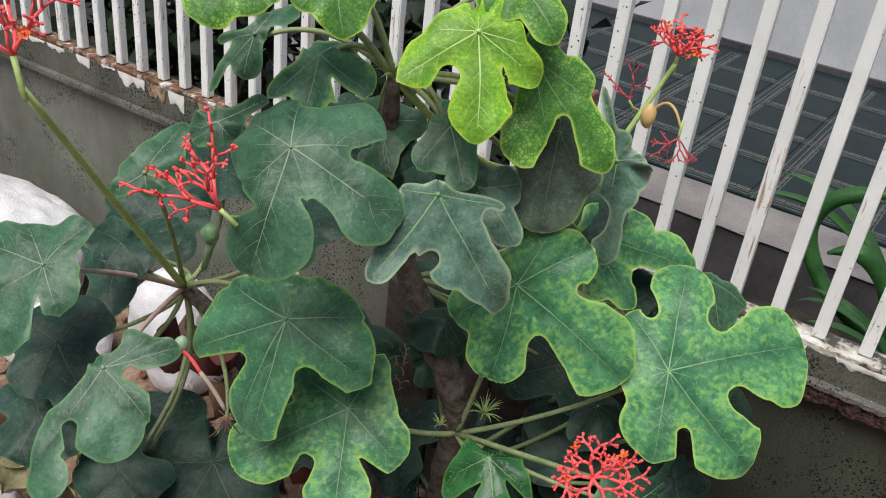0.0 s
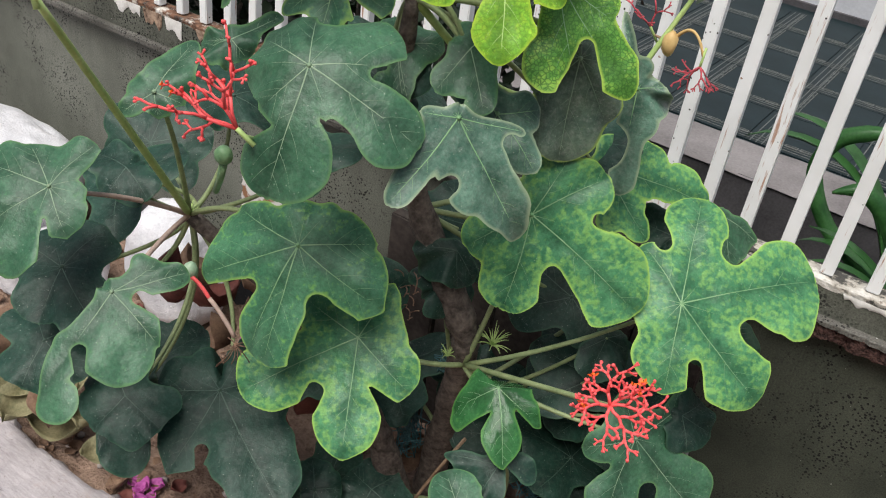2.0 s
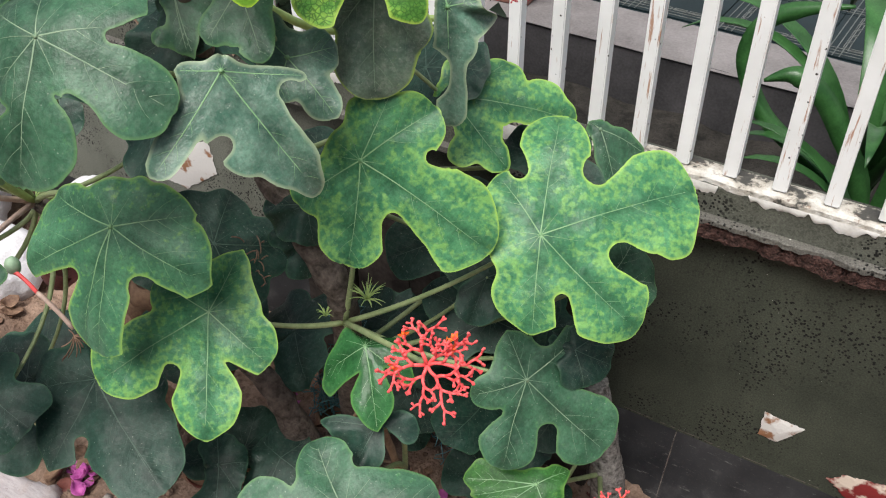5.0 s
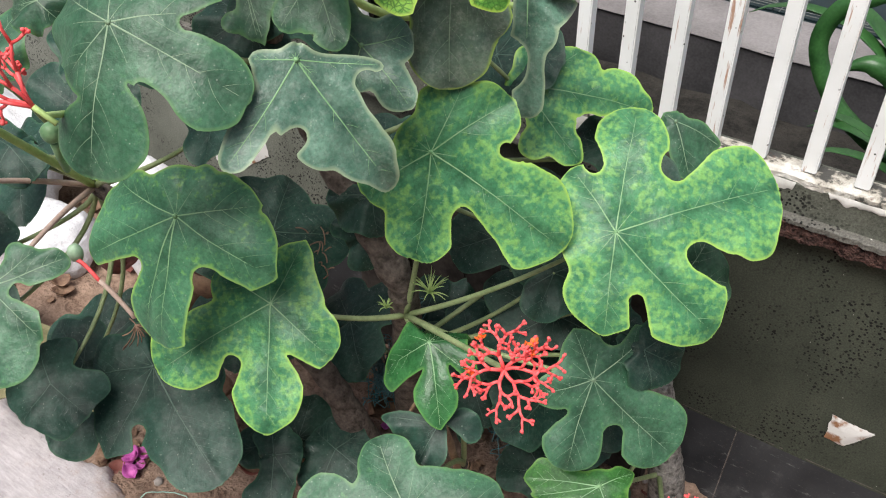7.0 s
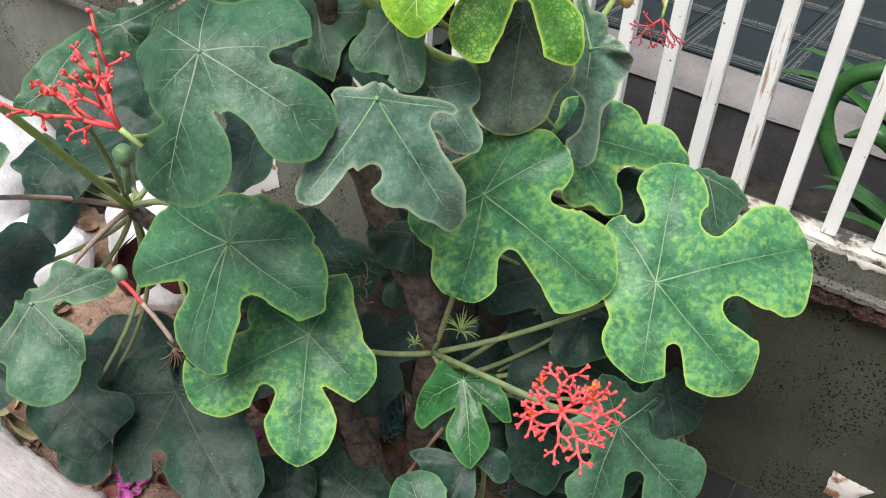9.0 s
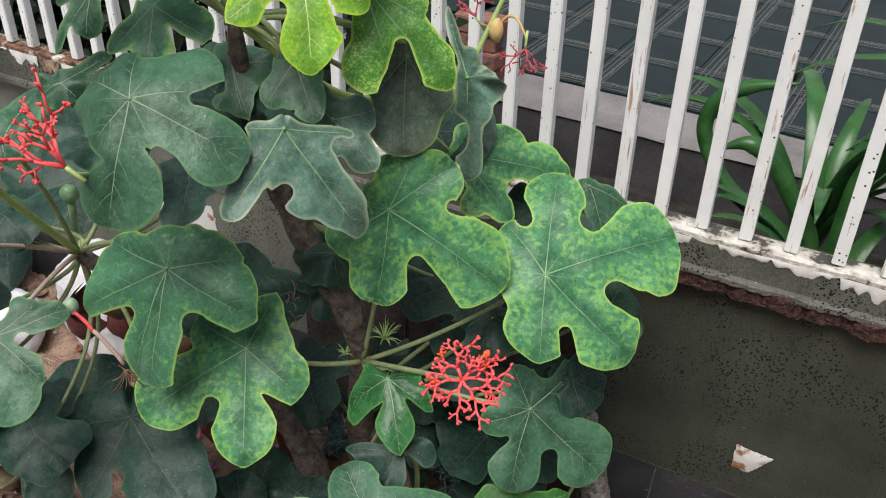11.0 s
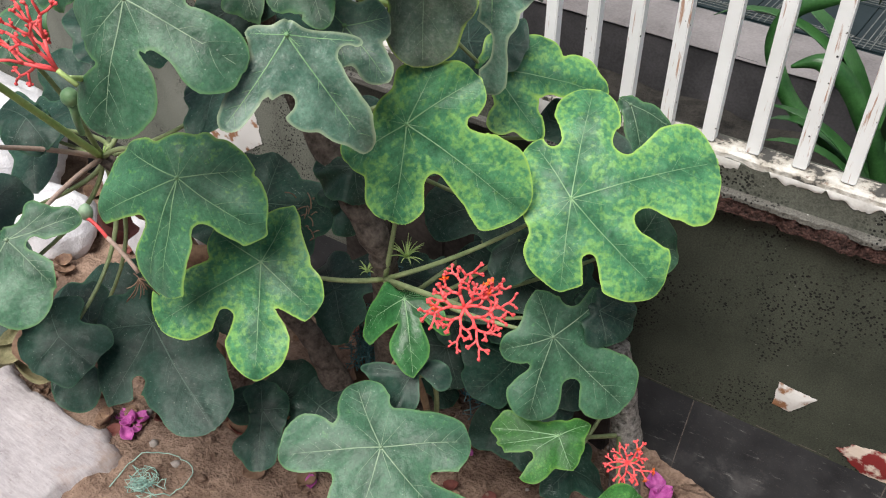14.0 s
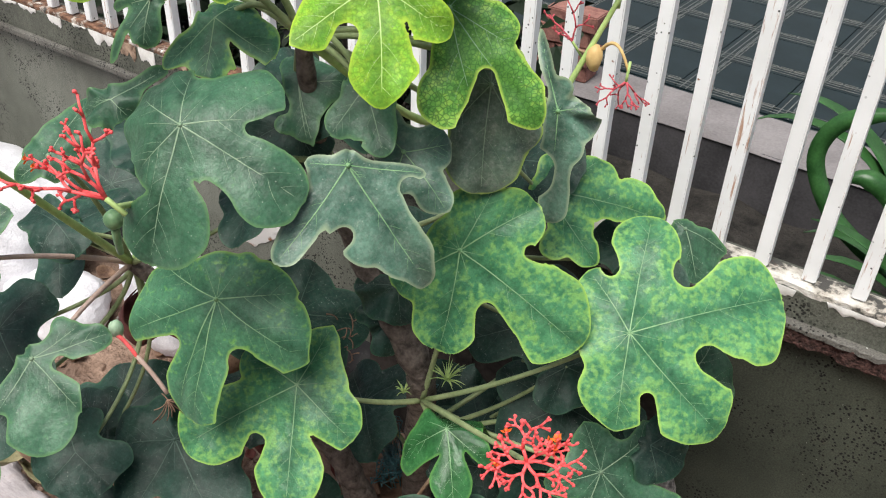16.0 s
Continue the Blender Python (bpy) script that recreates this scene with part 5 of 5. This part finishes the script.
flower_head((-0.285, 1.058, 1.09), (-0.3, -0.2, 0.5), 0.016, 31, CORAL_DULL, 0, 2, 3, stem_to=(-0.27, 1.065, 1.085), stem_mat=TWIG, flat=0.0, thick=0.55, stalk_r=0.0022)
flower_head((-0.212, 1.05, 1.085), (0.0, -0.1, -0.7), 0.015, 35, CORAL_DULL, 0, 2, 4, stem_to=(-0.262, 1.065, 1.085), stem_mat=POD, bow=(0, 0, 0.025), flat=0.0, thick=0.55, stalk_r=0.0025)
flower_head((0.045, 0.915, 0.42), (0.1, -0.5, 0.7), 0.012, 41, open_flowers=4, levels=2, first=8, first_spread=1.3, stem_to=(0.0, 1.1, 0.2), flat=0.2, thick=0.75)
limb("flower_stalk", [CROWN, (-0.42, 0.93, 1.0), (-0.33, 1.02, 1.0), (-0.30, 1.03, 1.0)], [0.005, 0.005, 0.004, 0.004], STEM_GREEN)

bm = bmesh.new()
blob(bm, (-0.262, 1.06, 1.085), 0.013, 2.0, 0.2, (0.8, 0.8, 1.4))
part("seed_pod", bm, POD, plant, "tan ripe seed pod")
bm = bmesh.new()
blob(bm, (-0.562, 0.578, 0.972), 0.0105, 3.0, 0.08, (1, 1, 1.1), 3)
tube(bm, [(-0.562, 0.578, 0.962), (-0.575, 0.585, 0.935), (-0.6, 0.6, 0.9)], [0.005, 0.0045, 0.004], 8)
part("fruit", bm, FRUIT, plant, "round green unripe fruit")
bm = bmesh.new()
blob(bm, (-0.65, 0.6, 0.758), 0.0105, 5.0, 0.1, (0.9, 0.9, 1.25), 3)
part("fruit", bm, FRUIT_PALE, plant, "pale green oval fruit")
bm = bmesh.new()
tube(bm, arc((-0.645, 0.597, 0.752), (-0.615, 0.6, 0.73), (0, 0, 0.004), 8), [0.003, 0.0028, 0.0026], 8)
part("fruit_stalk", bm, CORAL, plant, "red fruit stalk")
bm = bmesh.new()
tube(bm, arc((-0.616, 0.6, 0.731), (-0.58, 0.61, 0.68), (0, 0, 0.004), 8), [0.0028, 0.003, 0.003], 8)
part("fruit_stalk", bm, STALK_PINK, plant, "cream fruit stalk")

# spiky bract cluster at the low node
rng = random.Random(12)


def sprout(at, size, count):
    bm = bmesh.new()
    for k in range(count):
        a, e = 2 * math.pi * k / count + rng.uniform(-0.2, 0.2), rng.uniform(0.2, 1.1)
        d = Vector((math.cos(a) * math.cos(e), math.sin(a) * math.cos(e), math.sin(e)))
        tube(bm, arc(at, Vector(at) + d * size * rng.uniform(0.7, 1.1), (0, 0, 0.004), 4), [0.0013, 0.001, 0.0008, 0.0006, 0.0003], 5)
    part("bract_tuft", bm, STEM_GREEN, plant, "spiky green tuft of bracts")


sprout((-0.352, 0.912, 0.615), 0.036, 26)
sprout((-0.41, 0.885, 0.575), 0.02, 12)
sprout(NODE_LEFT, 0.022, 14)
sprout(CROWN, 0.03, 14)
bm = bmesh.new()
for k in range(14):
    p = Vector((-0.44, 0.8, 0.74)) + Vector((rng.uniform(-0.012, 0.012), rng.uniform(-0.01, 0.01), 0.012 * k * 0.5 - 0.06))
    tube(bm, arc(p, p + Vector((rng.uniform(-0.015, 0.015), rng.uniform(-0.015, 0.015), rng.uniform(-0.012, 0.02))), (0.003, 0, 0.004), 4), [0.0009], 5)
part("withered_flower_head", bm, DRY, plant, "brown withered flower remains")
bm = bmesh.new()
for k in range(20):
    p = Vector((-0.575, 0.605, 0.675))
    tube(bm, arc(p, p + Vector((rng.uniform(-0.02, 0.02), rng.uniform(-0.02, 0.02), rng.uniform(-0.04, 0.0))), (0.004, 0, 0.0), 4), [0.0008], 5)
part("withered_flower_head", bm, DRY, plant, "brown withered flower remains")


# ---- things round the plant ----
def sack(at, size, seed, turn):
    """A slumped, creased white sack."""
    bm = bmesh.new()
    bmesh.ops.create_icosphere(bm, subdivisions=5, radius=1.0)
    for v in bm.verts:
        c = v.co.copy()
        c = Vector([math.copysign(abs(k) ** 0.75, k) for k in c])
        k = 1 + 0.16 * noise.noise(c * 1.4 + Vector((seed, 0, 0))) + 0.05 * abs(noise.noise(c * 4.0 + Vector((0, seed, 0)))) - 0.035 * abs(noise.noise(Vector((c.x * 9, c.y * 9, c.z * 3 + seed))))
        v.co = Vector((c.x * size[0], c.y * size[1], c.z * size[2])) * k
        v.co.z = max(v.co.z, -size[2] * 0.8)
    ob = part("sack", bm, SACK, None, m=pose(*at, 0, 0, turn))
    return tagged(ob, "slumped white woven plastic sack by the wall", "sack", "sacks by the wall")


sack((-2.05, 0.98, 0.16), (0.36, 0.2, 0.2), 1.0, 12)
sack((-1.33, 1.13, 0.15), (0.14, 0.09, 0.15), 5.0, -8)
sack((-1.6, 0.98, 0.08), (0.13, 0.1, 0.08), 7.0, 20)

rng = random.Random(77)


def litter_leaf(at, size, mat, label, category, turn, curl):
    bm = bmesh.new()
    n, rows = 8, []
    for i in range(n + 1):
        u = i / n
        w = size * 0.42 * math.sin(math.pi * min(1, u * 0.94 + 0.04)) ** 0.8
        rows.append([bm.verts.new((size * (u - 0.5), w * s, curl * (abs(s) ** 2 * 0.35 + (u - 0.5) ** 2) * size + 0.1 * size * noise.noise(Vector((u * 3, s, size * 90 + turn[2]))))) for s in (-1, -0.5, 0, 0.5, 1)])
    for a, b in zip(rows, rows[1:]):
        for k in range(4):
            bm.faces.new((a[k], a[k + 1], b[k + 1], b[k]))
    ob = part("fallen_leaf" if category == "leaf" else "fallen_petal", bm, mat, None, m=pose(*at, *turn))
    ob.modifiers.new("thickness", "SOLIDIFY").thickness = 0.0006
    return tagged(ob, label, category, "litter on the soil")


def litter_spot():
    """A place on the soil, more often under the bush and along the slab."""
    return (rng.uniform(-1.75, 0.2), rng.uniform(0.66, 1.28)) if rng.random() < 0.8 else (rng.uniform(-1.6, -0.9), rng.uniform(0.64, 0.76))


def drop(x, y, size, mat, label, category):
    litter_leaf((x, y, SOIL_AT(x, y) + size * 0.16), size, mat, label, category, (rng.uniform(-25, 25), rng.uniform(-25, 25), rng.uniform(0, 360)), rng.uniform(0.2, 1.1))


for k in range(120):
    x, y = litter_spot()
    mat = rng.choice((DRY, DRY, DRY, DRY_RED))
    drop(x, y, rng.choice((rng.uniform(0.015, 0.035), rng.uniform(0.02, 0.055))), mat, "curled dry brown leaf on the soil" if mat is DRY else "curled dry red leaf on the soil", "leaf")
for k in range(60):
    mat = rng.choice((DRY, DRY, DRY_RED, TWIG))
    drop(rng.uniform(-0.42, 0.2), rng.uniform(0.92, 1.24), rng.uniform(0.012, 0.04), mat, "crumbled dark litter leaf under the bush", "leaf")
for x, y, size in ((-1.2, 0.69, 0.13), (-1.13, 0.66, 0.11), (-1.3, 0.7, 0.12), (-1.02, 0.68, 0.08)):
    litter_leaf((x, y, 0.085), size, OLIVE, "withered olive leaf hanging over the slab", "leaf", (rng.uniform(-40, 10), rng.uniform(-20, 20), rng.uniform(200, 320)), 0.8)
for x, y, size in ((-1.36, 0.7, 0.15), (-1.25, 0.66, 0.12), (-1.2, 0.62, 0.1), (-1.15, 0.66, 0.11), (-1.23, 0.73, 0.14), (-1.42, 0.74, 0.13), (-1.09, 0.7, 0.09)):
    litter_leaf((x, y, 0.1 + 0.03 * rng.random()), size, rng.choice((OLIVE, OLIVE, DRY)), "withered olive-brown leaf drooping over the slab edge", "leaf", (rng.uniform(-45, 5), rng.uniform(-25, 25), rng.uniform(200, 320)), 0.9)
for x, y, r in ((0.085, 1.235, 0.03), (0.19, 1.245, 0.034), (0.14, 1.25, 0.018), (0.29, 1.235, 0.022)):
    bm = bmesh.new()
    blob(bm, (0, 0, 0), r, x * 90, 0.55, (1.25, 0.9, 0.75), 3)
    tagged(part("rubble_lump", bm, SOIL, None, m=pose(x, y, SOIL_AT(x, y) + r * 0.45)), "rough brown earth lump at the wall's foot", "rubble", "rubble lumps")
for k in range(26):
    x, y = rng.uniform(-1.3, 0.25), rng.uniform(0.8, 1.2)
    drop(x, y, rng.uniform(0.018, 0.034), MAGENTA, "fallen magenta papery flower bract on soil", "petal")
for k in range(11):
    drop(rng.gauss(-0.925, 0.018), rng.gauss(0.69, 0.014), rng.uniform(0.022, 0.036), MAGENTA, "fallen magenta papery flower bract on soil", "petal")
for x, y in ((-0.656, 0.965), (-0.64, 0.95), (0.015, 1.215), (0.03, 1.2)):
    drop(x, y, 0.05, MAGENTA, "fallen magenta papery flower bract on soil", "petal")

bm = bmesh.new()
for k in range(900):
    x, y = rng.uniform(-1.4, 0.6), rng.uniform(0.5, 1.3)
    blob(bm, (x, y, SOIL_AT(x, y) + 0.001), rng.uniform(0.003, 0.014) * rng.choice((0.4, 0.6, 1.0)), rng.uniform(0, 30), 0.5, (1, 1, 0.7), 1)
clods = part("soil_clods", bm, SOIL, None)
tagged(clods, "loose brown soil clods", "soil", kind="stuff")
bm = bmesh.new()
for k in range(60):
    x, y = rng.uniform(-1.5, 0.6), rng.uniform(0.55, 1.25)
    blob(bm, (x, y, SOIL_AT(x, y) + 0.003), rng.uniform(0.004, 0.011), rng.uniform(0, 30), 0.4, (1, 1, 0.7), 1)
tagged(part("pebbles", bm, STONE, None), "small pale pebbles on the soil", "pebble", kind="stuff")


def twig(a, b, r, label="thin dry twig lying among the stems"):
    bm = bmesh.new()
    tube(bm, arc(a, b, (rng.uniform(-0.01, 0.01), rng.uniform(-0.01, 0.01), 0.012), 8), [r, r * 0.9, r * 0.8, r * 0.6], 7)
    return tagged(part("twig", bm, TWIG, None), label, "twig", "twigs")


twig((-0.47, 0.84, 0.06), (-0.36, 0.9, 0.42), 0.005)
twig((-0.72, 0.9, 0.04), (-0.42, 1.02, 0.09), 0.004)
twig((-0.1, 0.92, 0.05), (0.14, 1.0, 0.08), 0.004)
twig((0.1, 1.15, 0.05), (0.22, 1.0, 0.07), 0.005)


def netting(at, size, seed, turn, mat=NET):
    """A torn scrap of knotted netting."""
    bm = bmesh.new()
    r = random.Random(seed)
    line, p = [], Vector((0, 0, 0))
    for k in range(190):
        goal = Vector([r.uniform(-1, 1) * size[i] for i in range(3)])
        p = p + (goal - p) * 0.45 if k % 3 == 0 else p + Vector((r.uniform(-1, 1), r.uniform(-1, 1), r.uniform(-0.7, 0.7))) * 0.012
        line.append(p.copy())
    tube(bm, line, [0.0009], 5)
    ob = part("netting_scrap", bm, mat, None, m=pose(*at, 0, 0, turn))
    return tagged(ob, "torn scrap of teal plastic netting", "netting", "netting scraps")


netting((-0.44, 0.955, 0.5), (0.06, 0.012, 0.03), 1, -20)
netting((-0.5, 0.95, 0.3), (0.05, 0.03, 0.09), 2, 10)
netting((-0.27, 1.0, 0.3), (0.03, 0.03, 0.05), 3, 0)
netting((-0.52, 0.985, 0.29), (0.018, 0.018, 0.17), 6, 0)
netting((-0.775, 0.61, 0.045), (0.05, 0.035, 0.006), 4, 30, STRING)
bm = bmesh.new()
line = arc((-0.83, 0.57, 0), (-0.78, 0.7, 0), (-0.03, 0.02, 0), 14) + arc((-0.776, 0.698, 0), (-0.72, 0.64, 0), (0.02, 0.02, 0), 10) + arc((-0.722, 0.637, 0), (-0.8, 0.6, 0), (0.01, -0.015, 0), 10)
tube(bm, [Vector((p.x, p.y, SOIL_AT(p.x, p.y) + 0.006)) for p in line], [0.0012], 5)
tagged(part("string", bm, STRING, None), "loose pale teal string lying on soil", "string")


def strap_plant(at, count, length, seed):
    """A clump of long arching strap leaves."""
    r = random.Random(seed)
    lily = thing("strap_leaf_plant", at, "green plant with long arching strap leaves behind the fence", "plant", "strap plants")
    foot = bmesh.new()
    tube(foot, [(at[0], at[1], -0.1), (at[0], at[1], at[2] * 0.5), Vector(at) + Vector((0, 0, 0.04))], [0.04, 0.034, 0.022], 10)
    part("leaf_base", foot, STRAP, lily)
    for k in range(count):
        a = r.uniform(0, 6.28)
        out, L, w = Vector((math.cos(a), math.sin(a), 0)), length * r.uniform(0.6, 1.1), r.uniform(0.017, 0.027)
        t = Vector((-out.y, out.x, 0))
        bm, prev, n = bmesh.new(), None, 16
        lean = r.uniform(0.5, 1.0)
        for i in range(n + 1):
            u = i / n
            ang = radians(78) - u * u * radians(150) * lean
            if i == 0:
                p = Vector(at) + out * 0.01
            else:
                p = p + (out * math.cos(ang) + Vector((0, 0, math.sin(ang)))) * L / n
            ww = w * (0.55 + 0.6 * math.sin(math.pi * min(1, u + 0.12)) if u < 0.9 else 0.5 * (1 - u) / 0.1 + 0.03)
            up = Vector((0, 0, 1)) * math.cos(ang) - out * math.sin(ang)
            row = [bm.verts.new(p + t * ww + up * ww * 0.35), bm.verts.new(p), bm.verts.new(p - t * ww + up * ww * 0.35)]
            if prev:
                for q in range(2):
                    bm.faces.new((prev[q], prev[q + 1], row[q + 1], row[q]))
            prev = row
        ob = part("strap_leaf", bm, STRAP, lily)
        ob.modifiers.new("thickness", "SOLIDIFY").thickness = 0.0015
    return lily


strap_plant((0.11, 2.08, 0.22), 14, 0.85, 4)
strap_plant((-0.15, 1.75, -0.02), 9, 0.5, 9)
strap_plant((0.62, 2.2, 0.2), 20, 1.0, 15)
strap_plant((0.2, 1.78, 0.24), 10, 0.5, 23)

lily = thing("strap_leaf_plant", (0.16, 1.85, 0.0), "green plant with broad strap leaves curling over behind the fence", "plant", "strap plants")
foot = bmesh.new()
tube(foot, [(0.16, 1.85, -0.06), (0.16, 1.85, 0.1), (0.15, 1.85, 0.3)], [0.045, 0.04, 0.03], 10)
part("leaf_base", foot, STRAP, lily)
for way, wide in (([(0.15, 1.86, 0.25), (0.13, 1.85, 0.42), (0.0, 1.84, 0.5), (-0.08, 1.84, 0.56), (-0.135, 1.85, 0.65), (-0.12, 1.86, 0.725), (-0.06, 1.87, 0.765), (0.04, 1.88, 0.79)], 0.017), ([(0.15, 1.85, 0.25), (0.14, 1.85, 0.44), (0.075, 1.85, 0.55), (0.02, 1.84, 0.626), (-0.034, 1.83, 0.655), (-0.09, 1.82, 0.63)], 0.02), ([(0.17, 1.85, 0.25), (0.19, 1.86, 0.45), (0.2, 1.87, 0.62), (0.26, 1.87, 0.74), (0.36, 1.86, 0.78)], 0.022), ([(0.16, 1.84, 0.2), (0.08, 1.82, 0.36), (-0.05, 1.8, 0.42), (-0.2, 1.78, 0.4)], 0.02)):
    line = []
    for i in range(len(way) - 1):
        p0, p1, p2, p3 = (Vector(way[max(0, min(len(way) - 1, i + k))]) for k in (-1, 0, 1, 2))
        for k in range(7):
            t = k / 7
            line.append(0.5 * (2 * p1 + (p2 - p0) * t + (2 * p0 - 5 * p1 + 4 * p2 - p3) * t * t + (3 * p1 - p0 - 3 * p2 + p3) * t ** 3))
    bm, prev = bmesh.new(), None
    for i, p in enumerate(line):
        along = (line[min(i + 1, len(line) - 1)] - line[max(i - 1, 0)]).normalized()
        side = along.cross(Vector((0.25, -0.8, 0.55))).normalized()
        ww = wide * min(1.0, 0.6 + i / 12, (len(line) - i) / 8)
        keel = along.cross(side) * ww * 0.35
        row = [bm.verts.new(p + side * ww + keel), bm.verts.new(p), bm.verts.new(p - side * ww + keel)]
        if prev:
            for q in range(2):
                bm.faces.new((prev[q], prev[q + 1], row[q + 1], row[q]))
        prev = row
    ob = part("strap_leaf", bm, STRAP, lily)
    ob.modifiers.new("thickness", "SOLIDIFY").thickness = 0.0015

stack = thing("brick_stack", (-1.25, 2.86, 0.17), "small stack of old reddish bricks on the curb", "bricks")
brick_mesh = bpy.data.meshes.new("brick")
bm = box(bmesh.new(), (-0.1, -0.05, 0), (0.1, 0.05, 0.06), 0.004)
bm.to_mesh(brick_mesh)
bm.free()
for k, (dx, dz, tz) in enumerate(((0, 0, 5), (0.01, 0.062, -4), (-0.01, 0.124, 8), (0.02, 0.186, 2))):
    part_of("brick", brick_mesh, BRICK, stack, m=pose(-1.25 + dx, 2.86, 0.172 + dz, 0, 0, tz), smooth=False)

board = thing("wooden_board", (-0.35, 1.26, 0.05), "dark weathered planks leaning against the wall", "board")
for k in range(5):
    x0 = -0.78 + k * 0.135
    part("plank", box(bmesh.new(), (x0, 1.225 + 0.006 * (k % 2), 0.0), (x0 + 0.13, 1.255 + 0.006 * (k % 2), 0.52 + 0.03 * math.sin(k * 2.1)), 0.003), PLANK, board, smooth=False)


def shrub(at, spread, count, seed):
    """A dark leafy shrub: a few stems and many small pointed leaves."""
    r = random.Random(seed)
    bush = thing("shrub", at, "dark dense shrub behind the fence bars", "plant", "shrubs behind the fence")
    crown = bmesh.new()
    ends = []
    for k in range(14):
        p = Vector(at) + Vector((r.uniform(-0.2, 0.2) * spread[0], r.uniform(-0.3, 0.3) * spread[1], 0))
        q = Vector(at) + Vector((r.uniform(-1, 1) * spread[0], r.uniform(-1, 1) * spread[1], spread[2] * r.uniform(0.5, 1)))
        pts = arc(p, q, (r.uniform(-0.1, 0.1), r.uniform(-0.1, 0.1), 0.05), 8)
        stem = bmesh.new()
        tube(stem, pts, [0.012 - 0.001 * i for i in range(9)], 6)
        part("stem", stem, BARK, bush)
        ends.append(pts)
    for k in range(count):
        pts = r.choice(ends)
        c = r.choice(pts[1:]) + Vector((r.gauss(0, 0.12), r.gauss(0, 0.1), r.gauss(0, 0.1)))
        L, W = r.uniform(0.05, 0.11), r.uniform(0.018, 0.03)
        m = Matrix.Translation(c) @ Euler((r.uniform(-1, 1), r.uniform(-1, 1), r.uniform(0, 6.28))).to_matrix().to_4x4()
        v = [crown.verts.new(m @ Vector(p)) for p in ((-L / 2, 0, 0), (0, -W, 0.008), (L / 2, 0, -0.01), (0, W, 0.008), (0, 0, 0))]
        for a, b in ((0, 1), (1, 2), (2, 3), (3, 0)):
            crown.faces.new((v[a], v[b], v[4]))
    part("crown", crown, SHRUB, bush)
    return bush


# near-black shrubs added to darken the view between the left bars
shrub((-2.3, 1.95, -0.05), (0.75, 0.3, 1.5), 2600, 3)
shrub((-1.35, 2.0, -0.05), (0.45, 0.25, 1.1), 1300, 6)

# dead leaves caught among the lower stems
rng = random.Random(9)
for k in range(22):
    at = Vector((rng.uniform(-1.05, -0.55), rng.uniform(0.72, 1.0), rng.uniform(0.12, 0.5)))
    bm, rows, size = bmesh.new(), [], rng.uniform(0.06, 0.11)
    for i in range(9):
        u = i / 8
        w = size * 0.4 * math.sin(math.pi * min(1, u * 0.94 + 0.04)) ** 0.8
        rows.append([bm.verts.new((size * (u - 0.5), w * s, (abs(s) ** 2 * 0.4 + (u - 0.5) ** 2) * size + 0.15 * size * noise.noise(Vector((u * 3, s, k * 7.3))))) for s in (-1, -0.5, 0, 0.5, 1)])
    for r0, r1 in zip(rows, rows[1:]):
        for q in range(4):
            bm.faces.new((r0[q], r0[q + 1], r1[q + 1], r1[q]))
    ob = part("dead_leaf", bm, rng.choice((DRY, DRY_RED, DRY_RED)), plant, "curled dead reddish-brown leaf", Matrix.Translation(at) @ pose(0, 0, 0, rng.uniform(-70, 70), rng.uniform(-70, 70), rng.uniform(0, 360)))
    ob.modifiers.new("thickness", "SOLIDIFY").thickness = 0.0006
